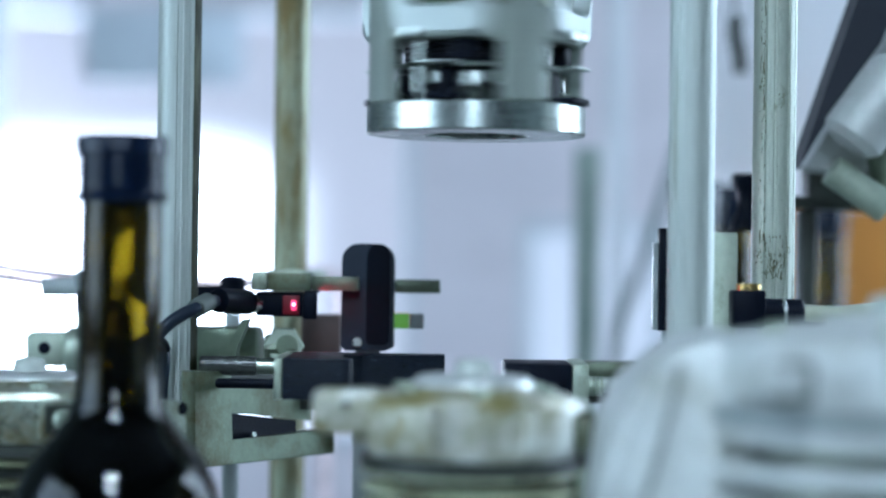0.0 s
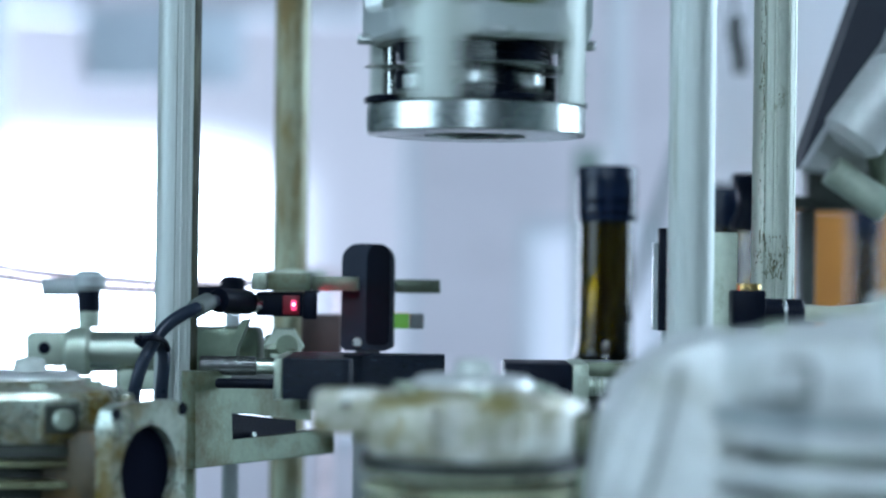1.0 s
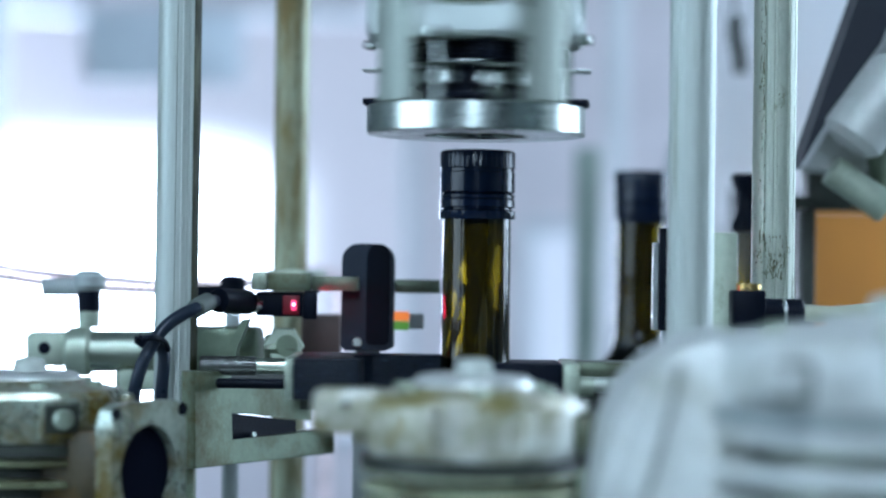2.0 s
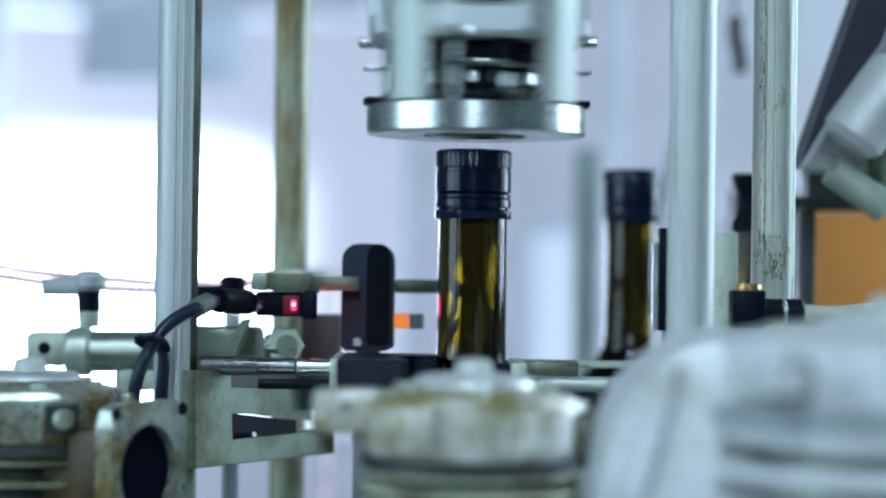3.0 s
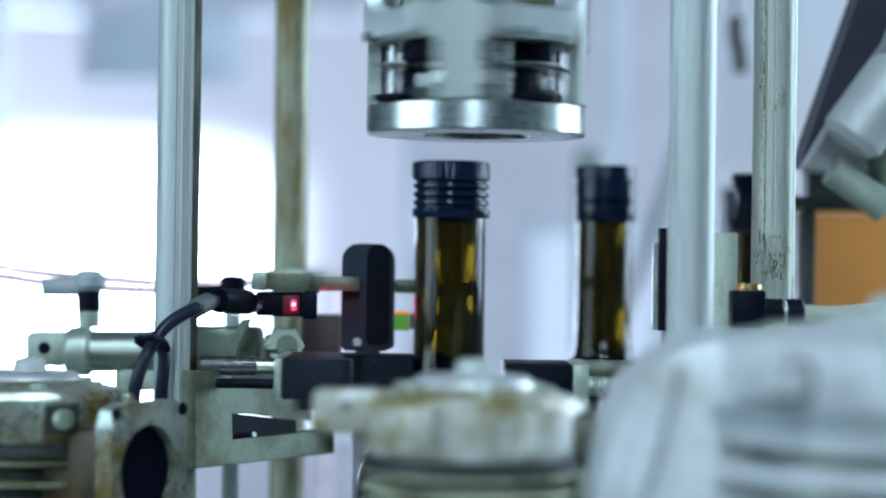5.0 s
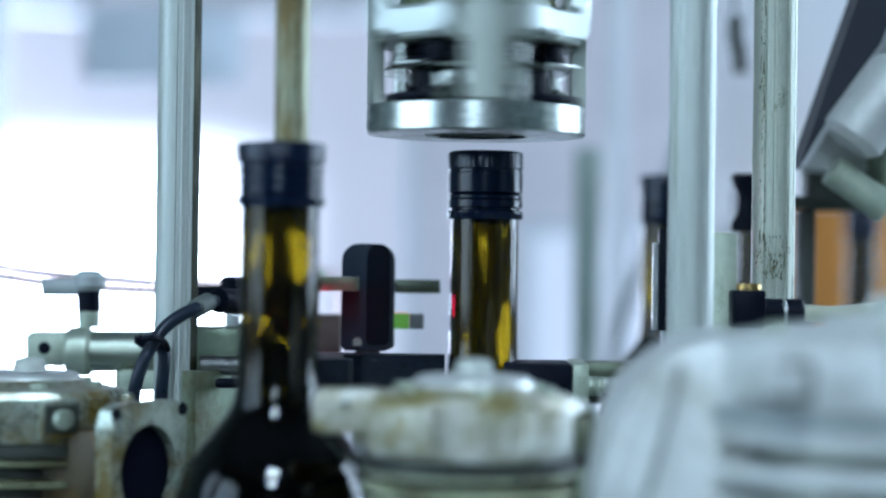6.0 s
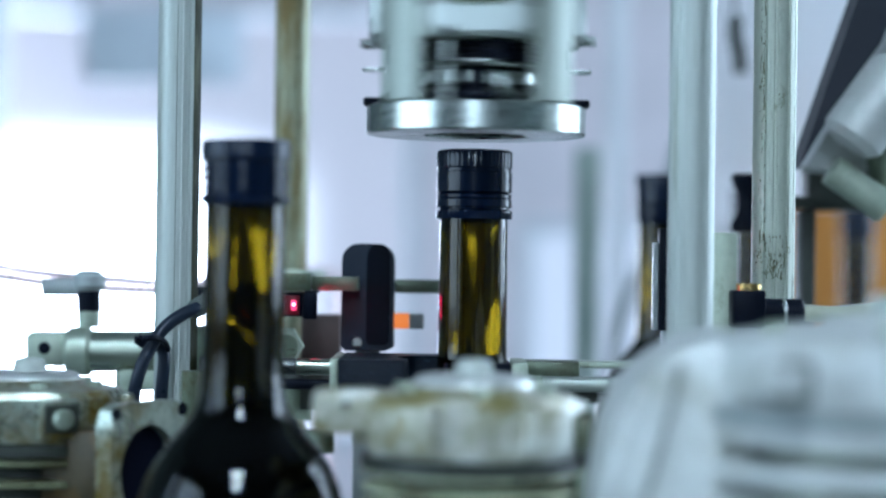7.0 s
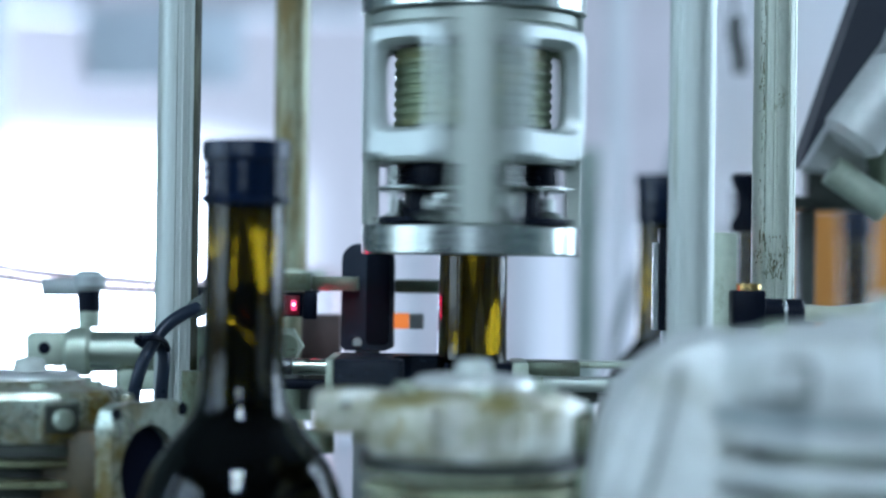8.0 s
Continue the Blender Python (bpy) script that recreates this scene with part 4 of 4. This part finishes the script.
part("ring", rod(B(), (0.1412, 0.845, 0.2045), (0.1426, 0.845, 0.2046), 0.0059, 28), STEEL, fit, "bright steel ring")
part("stem", rod(B(), (0.1267, FY, -0.015), (0.1267, FY, 0.1978), 0.004), GREY, fit)
line = thing("air_hose", (0, 0, 0), "pale translucent air hose leaving the fitting", "hose")
part("hose_run", pipe(B(), [(0.1499, 0.845, 0.2044), (0.1637, 0.845, 0.2039), (0.1881, 0.86, 0.2058), (0.2242, 0.88, 0.2078), (0.33, 0.92, 0.15), (0.38, 0.96, -0.015)], 0.0035), TUBE, line)


# ---------------------------------------------------------------- finned housings in front
def housing(name, x, y, z, r, turn, ears, label, mat, pitch=0.0068):
    """A cast head: fins below, a faceted cap with lugs and a dome, a port flange on one side. z is the rim of the cap."""
    h = thing(name, (x, y, -0.015), label, "housing", "finned housings along the bed")
    t = z + 0.015
    k = r / 0.035
    fin_mat = {CAST: FIN, OILY_CAST: DARK_FIN, PALE_CAST: PALE_CAST}[mat]
    thick = 1.65 if mat == PALE_CAST else 1.0
    part("base", lathe(B(), [(0, 0), (r * 0.8, 0), (r * 0.8, t - 0.075), (0, t - 0.075)], 48), mat, h)
    # Barrel colour carries the shade of the gaps between the fins.
    part("barrel", lathe(B(), [(0, t - 0.075), (r * 0.7, t - 0.075), (r * 0.7, t - 0.0211), (0, t - 0.0211)], 48), GRIME if mat != PALE_CAST else ALU, h, "barrel coloured for the shade between the fins")
    for q in range(int(0.046 / pitch)):
        zz, g = t - 0.0225 - pitch * (q + 0.95), pitch / 0.0068 * thick
        part("fin", lathe(B(), [(r * 0.701, zz), (r * 0.96, zz + 0.0004 * g), (r, zz + 0.0008 * g), (r, zz + 0.0021 * g), (r * 0.96, zz + 0.0027 * g), (r * 0.701, zz + 0.0031 * g)], 56), fin_mat, h)
    # Darker ring stands in for the shaded groove between cap and fins.
    part("gasket", lathe(B(), [(r * 0.7, t - 0.0258), (r * 1.005, t - 0.0258), (r * 1.005, t - 0.0214), (r * 0.7, t - 0.0214), (r * 0.7, t - 0.0258)], 56), GRIME if mat != PALE_CAST else GREY, h, "ring coloured for the shaded groove under the cap")
    part("head_cap", lathe(B(), [(0, t - 0.021), (r * 0.98, t - 0.021), (r * 1.0, t - 0.019), (r * 0.98, t - 0.004), (r * 0.94, t - 0.0012), (r * 0.8, t), (r * 0.62, t + 0.001), (r * 0.55, t + 0.0025), (r * 0.25, t + 0.003), (0, t + 0.003)], 10, pose(0, 0, 0, 0, 0, turn + 7)), mat, h, "faceted head cap", smooth=25)
    # Bead added round the stud so the cap shows a bright highlight.
    part("washer", lathe(B(), [(0.0165 + 0.0045 * math.cos(radians(q)), t + 0.001 + 0.0045 * math.sin(radians(q))) for q in range(0, 91, 10)] + [(0.0060, t + 0.0055)], 32), NUT, h, "added bright bead that catches a highlight", smooth=60)
    part("dome", lathe(B(), [(0.0070, t + 0.0054), (0.0066, t + 0.0066), (0.0062, t + 0.0092), (0.0053, t + 0.0105), (0.0030, t + 0.0110), (0, t + 0.0111)], 32), DOME, h, "dull rounded stud", smooth=60)
    for q in range(5):
        a = radians(72 * q + turn + 43)
        px, py = r * 0.99 * math.cos(a), r * 0.99 * math.sin(a)
        m = pose(px, py, 0, 0, 0, 72 * q + turn + 43)
        lug = part("lug", box(B(), (-0.003, -0.0085, t - 0.0185), (0.0028, 0.0085, t - 0.0035), 0.0012, m=m), mat, h)
        if mat == OILY_CAST:
            # Recess shade is a thin dark box laid on the lug.
            part("pocket", box(B(), (0.0022, -0.0068, t - 0.0165), (0.0031, 0.0068, t - 0.0055), 0.0002, m=m), GRIME, lug, "dark box for the shade in the recess")
            part("lug_bolt", lathe(B(), [(0, 0), (0.0042, 0), (0.0042, 0.002), (0.0032, 0.0036), (0, 0.0042)], 20, m @ pose(0.003, 0, t - 0.011, 0, 90, 0)), ALU, lug, "bright round bolt head")
    for q in range(6):
        a = radians(60 * q + turn + 20)
        px, py = r * 0.7 * math.cos(a), r * 0.7 * math.sin(a)
        part("bolt", lathe(B(), [(0.0034, t), (0.0034, t + 0.0018), (0.003, t + 0.0022), (0, t + 0.0022)], 6, pose(px, py, 0)), ALU, h)
    if ears:
        # port flange: plate with a round port and corner screws
        m = pose(0, 0, 0, 0, 0, turn)
        bm = B()
        n, R, pr = 32, 0.027, 0.0165
        outer, inner, back_o, back_i = [], [], [], []
        cz = t - 0.031
        for q in range(n):
            a = 2 * math.pi * q / n
            c, s = math.cos(a), math.sin(a)
            sq = min(1 / max(abs(c), abs(s)), 1.28)
            outer.append(bm.verts.new((r + 0.021 * k, R * 0.82 * c * sq, cz + R * s * sq)))
            back_o.append(bm.verts.new((r + 0.014 * k, R * 0.82 * c * sq, cz + R * s * sq)))
            inner.append(bm.verts.new((r + 0.021 * k, pr * c, cz + pr * 1.1 * s)))
            back_i.append(bm.verts.new((r + 0.012 * k, pr * c, cz + pr * 1.1 * s)))
        for q in range(n):
            p = (q + 1) % n
            bm.faces.new((outer[q], outer[p], inner[p], inner[q]))
            bm.faces.new((outer[q], outer[p], back_o[p], back_o[q]))
            bm.faces.new((inner[q], inner[p], back_i[p], back_i[q]))
            bm.faces.new((back_o[q], back_o[p], back_i[p], back_i[q]))
        bmesh.ops.transform(bm, matrix=m, verts=bm.verts)
        fl = part("port_flange", bm, mat, h, "square cast port flange", smooth=18)
        # The port's dark inside is a black disc.
        part("port", lathe(B(), [(0, 0), (pr * 0.99, 0), (pr * 0.99, 0.001), (0, 0.001)], 32, m @ Matrix.Translation((r + 0.0165 * k, 0, cz)) @ pose(0, 0, 0, 0, 90, 0) @ Matrix.Diagonal((1.1, 1, 1, 1))), VOID, fl, "black disc for the shade in the open port")
        part("neck", box(B(), (r * 0.5, -R * 0.6, cz - R * 0.6), (r + 0.0118 * k, R * 0.6, cz + R * 0.6), 0.002, m=m), RUST, h, "rust-brown port neck")
        for sy in (-1, 1):
            for sz in (-1, 1):
                part("flange_screw", rod(B(), m @ Vector((r + 0.0205 * k, sy * R * 0.72, cz + sz * R * 0.86)), m @ Vector((r + 0.0215 * k, sy * R * 0.72, cz + sz * R * 0.86)), 0.0022 * k), BLACK, fl)
    return h


housing("finned_housing", -0.1659, 0.82, 0.1716, 0.0395, -32, True, "weathered cast aluminium finned housing with open port", OILY_CAST, 0.0082)
mid_housing = housing("finned_housing", 0.011, 0.69, 0.1796, 0.0375, 195, False, "weathered cast aluminium finned housing with domed nut", CAST, 0.0056)
ear = box(B(), (-0.0545, -0.006, 0.1647 + 0.015), (-0.030, 0.008, 0.18 + 0.015), 0.003)
part("ear", ear, CAST, mid_housing, "cast mounting ear")
part("side_lug", box(B(), (0.0325, -0.014, 0.1600 + 0.015), (0.0415, 0.006, 0.1735 + 0.015), 0.0025), DARK_ALU, mid_housing, "olive oil-stained side lug")
# Dark block in place of the deep shade below the lug.
part("oil_pocket", box(B(), (0.0325, -0.012, 0.1560 + 0.015), (0.0400, 0.006, 0.1598 + 0.015), 0.001), GRIME, mid_housing, "dark block for the shaded gap under the lug")
part("side_web", box(B(), (0.0325, -0.013, 0.1250 + 0.015), (0.0405, 0.006, 0.1558 + 0.015), 0.002), DARK_ALU, mid_housing)
part("ear_hole", rod(B(), (-0.043, -0.0063, 0.1745 + 0.015), (-0.043, -0.0055, 0.1745 + 0.015), 0.0015), DULL, mid_housing)
big = housing("finned_housing", 0.1324, 0.60, 0.2042, 0.055, 178, False, "large pale cast aluminium finned housing with rounded side lobe", PALE_CAST, 0.0108)
ox, oz = 0.1324, 0.015
flank = [(0.0462 - ox, 0.0), (0.0462 - ox, 0.1544 + oz), (0.049 - ox, 0.177 + oz), (0.055 - ox, 0.1883 + oz), (0.0656 - ox, 0.1977 + oz),
         (0.078 - ox, 0.2026 + oz), (0.0922 - ox, 0.2045 + oz), (0.093 - ox, 0.0)]
part("side_flank", prism(B(), flank, -0.012, 0.05, bevel=0.006), PALE_CAST, big, "smooth pale sloping casting")
part("flank_rib", rod(B(), (0.0577 - ox, -0.0125, 0.1574 + oz), (0.0678 - ox, -0.0125, 0.1953 + oz), 0.003, 16), PALE_CAST, big)
# Shadow line round the plate is a slightly offset dark box.
part("recess_edge", box(B(), (0.0872 - ox, -0.0578, 0.1869 + oz), (0.0998 - ox, -0.05, 0.1976 + oz), 0.001), DULL, big, "dark box drawing the recess edge's shadow")
part("recess_plate", box(B(), (0.0861 - ox, -0.0585, 0.1881 + oz), (0.0983 - ox, -0.05, 0.1968 + oz), 0.0015), PALE_CAST, big)


# ---------------------------------------------------------------- bottles in their places
BOTTLES = []
first = make_bottle()
BOTTLES.append(first)
second = make_bottle(rolled=False)
BOTTLES.append(second)
for k in range(4):
    BOTTLES.append(copy_thing(second, pose(0, 0, 0)))

LENGTHS = [0.0]
for p, q in zip(LINE, LINE[1:]):
    LENGTHS.append(LENGTHS[-1] + (q - p).length)


def along(s):
    """Place on the conveyor's middle line, s metres from its outlet."""
    for i in range(len(LINE) - 1):
        if LENGTHS[i + 1] >= s:
            return LINE[i].lerp(LINE[i + 1], (s - LENGTHS[i]) / (LENGTHS[i + 1] - LENGTHS[i]))
    return LINE[-1]


def station(k):
    return LENGTHS[16 * k]


def by_x(x):
    """Distance along the conveyor at which its middle line has this x."""
    for i in range(len(LINE) - 1):
        if LINE[i + 1].x >= x:
            return LENGTHS[i] + (x - LINE[i].x) / (LINE[i + 1].x - LINE[i].x) * (LENGTHS[i + 1] - LENGTHS[i])
    return LENGTHS[-1]


def motions():
    """Bottles step along the conveyor, jaws close on them, the head spins and comes down."""
    out, front, mid, wait, gate = 0.0, station(2), station(4), station(6), station(7)
    turns = (0, 200, 75, 140, 20, 260)
    tracks = [
        [(0, by_x(-0.1118)), (0.2, by_x(-0.127)), (0.4, by_x(-0.1409)), (0.6, by_x(-0.1578)), (0.8, by_x(-0.1731)), (1.2, out + 0.01), (1.4, out), (8, out)],
        [(0, gate + 0.0875), (0.4, gate), (0.77, wait), (1.0, by_x(0.0866)), (1.5, by_x(0.047)), (1.75, by_x(0.0285)), (2.05, mid + 0.003), (2.3, mid), (4.7, mid),
         (4.9, mid - 0.012), (5.8, by_x(-0.0471)), (6.0, by_x(-0.059)), (6.2, front), (8, front)],
        [(0, gate + 0.2), (1.05, gate + 0.178), (1.2, gate + 0.13), (1.6, gate), (2.2, wait), (4.72, wait), (5.8, by_x(0.0303)), (6.0, by_x(0.0178)), (6.15, mid - 0.002), (6.35, mid - 0.005), (6.6, mid - 0.003), (7.0, mid + 0.001), (8, mid + 0.001)],
    ]
    for keys in ([(0, 0.57), (1.1, 0.27), (2.2, 0.262), (4.72, 0.262), (5.0, 0.235), (5.9, 0.03), (6.15, 0), (8, 0)],
                 [(0, 0.95), (1.0, 0.68), (1.8, 0.37), (4.72, 0.37), (5.4, 0.30), (6.15, 0.27), (8, 0.27)],
                 [(0, 1.30), (1.8, 1.10), (4.72, 1.10), (5.6, 0.78), (6.0, 0.668), (6.15, 0.656), (8, 0.656)]):
        tracks.append([(t, gate + d) for t, d in keys])
    for b, turn, keys in zip(BOTTLES, turns, tracks):
        rows = []
        for (t0, s0), (t1, s1) in zip(keys, keys[1:]):
            n = max(1, round((t1 - t0) / 0.2)) if abs(s1 - s0) > 0.002 else 1
            for i in range(n):
                p = along(s0 + (s1 - s0) * i / n)
                rows.append((t0 + (t1 - t0) * i / n, pose(p.x, p.y, p.z, 0, 0, turn)))
        p = along(keys[-1][1])
        rows.append((keys[-1][0], pose(p.x, p.y, p.z, 0, 0, turn)))
        walk(b, rows)
    # the head presses each crown down on its sleeve
    low, high = 0.2558, 0.2617
    for k, b in enumerate(BOTTLES):
        crown = next(o for o in b.children_recursive if o.name.startswith("crown"))
        if k == 0:
            crown.location = (0, 0, low)
        elif k == 1:
            walk(crown, [(0, pose(0, 0, high)), (3.2, pose(0, 0, high)), (3.35, pose(0, 0, low)), (8, pose(0, 0, low))])
        elif k == 2:
            walk(crown, [(0, pose(0, 0, high)), (7.3, pose(0, 0, high)), (7.45, pose(0, 0, low)), (8, pose(0, 0, low))])

    # the rollers press the bands of the sleeve inwards, which bares the thread
    for b, t in ((BOTTLES[1], 3.4), (BOTTLES[2], 7.5)):
        for o in b.children_recursive:
            if o.name.startswith("sleeve_band"):
                c = sum((Vector(q) for q in o.bound_box), Vector()) / 8
                d = Vector((c.x, c.y, 0)).normalized() * -0.0018
                walk(o, [(0, pose(0, 0, 0)), (t, pose(0, 0, 0)), (t + 0.2, pose(d.x, d.y, 0)), (8, pose(d.x, d.y, 0))])

    drop = 0.2386 / 1000
    rise = [(0, 0, 0), (3.0, 0, 0), (3.1, 10, 0), (3.2, 112, -4), (3.3, 176, -7), (3.4, 203, -10), (3.5, 206, -10), (3.9, 206, -10), (4.0, 199, -10), (4.1, 135, -6),
            (4.2, 30, -2), (4.3, 0, 0), (7.05, 0, 0), (7.1, 4, 0), (7.2, 22, 0), (7.3, 88, -2), (7.4, 180, -4), (7.5, 202, -5), (7.7, 207, -6), (8, 211, -6)]
    # turn of the cage at some moments; between them it spins about 24 degrees in a thirtieth of a second
    marks = [(0, 24), (0.5, 24), (1.0, -22), (1.5, -57), (3.0, -40), (3.5, 20), (4.0, 14), (4.5, -17), (6.0, 5), (6.5, -34), (7.0, -45), (7.5, 14), (8.0, 2)]
    spin = [marks[0]]
    for (t0, a0), (t1, a1) in zip(marks, marks[1:]):
        want = -24 * 30 * (t1 - t0)
        spin.append((t1, spin[-1][1] + a1 - a0 + 90 * round((want - a1 + a0) / 90)))
    rows = []
    for f in range(241):
        t = f / 30
        for (t0, d0, x0), (t1, d1, x1) in zip(rise, rise[1:]):
            if t0 <= t <= t1:
                u = (t - t0) / (t1 - t0)
                d, x = d0 + (d1 - d0) * u, x0 + (x1 - x0) * u
                break
        rows.append((t, pose(HX + x * drop, HY, HZ - d * drop, 0, 0, float(np.interp(t, [q[0] for q in spin], [q[1] for q in spin])))))
    walk(HEAD, rows)

    lx, rx = JAW_L.location.copy(), JAW_R.location.copy()

    def jaws(ob, at, keys):
        walk(ob, [(t, pose(at.x + d * drop, at.y, at.z)) for t, d in keys])

    jaws(JAW_L, lx, [(0, 0), (1.9, 0), (2.2, 80), (2.6, 95), (3.8, 95), (3.9, 84), (4.0, 15), (4.1, 9), (4.25, 2), (4.35, 0), (6.1, 0), (6.2, 28), (6.35, 60), (6.5, 78), (7.0, 95), (7.5, 92), (8, 88)])
    jaws(JAW_R, rx, [(0, 0), (1.9, 0), (2.2, -80), (2.6, -108), (3.8, -107), (3.9, -95), (4.0, -5), (4.1, -1), (4.35, 0), (6.1, 0), (6.2, -5), (6.35, -52), (6.5, -90), (7.0, -106), (8, -105)])

    p = IND.location.copy()
    keys = [(0, 0), (1.9, 0), (1.97, 60), (2.03, 120), (2.1, 180), (4.85, 180), (4.92, 120), (4.97, 60), (5.03, 0), (6.0, 0), (6.034, 60), (6.067, 120), (6.1, 180), (8, 180)]
    walk(IND, [(t, pose(p.x, p.y, p.z, a, 0, 0)) for t, a in keys])


motions()
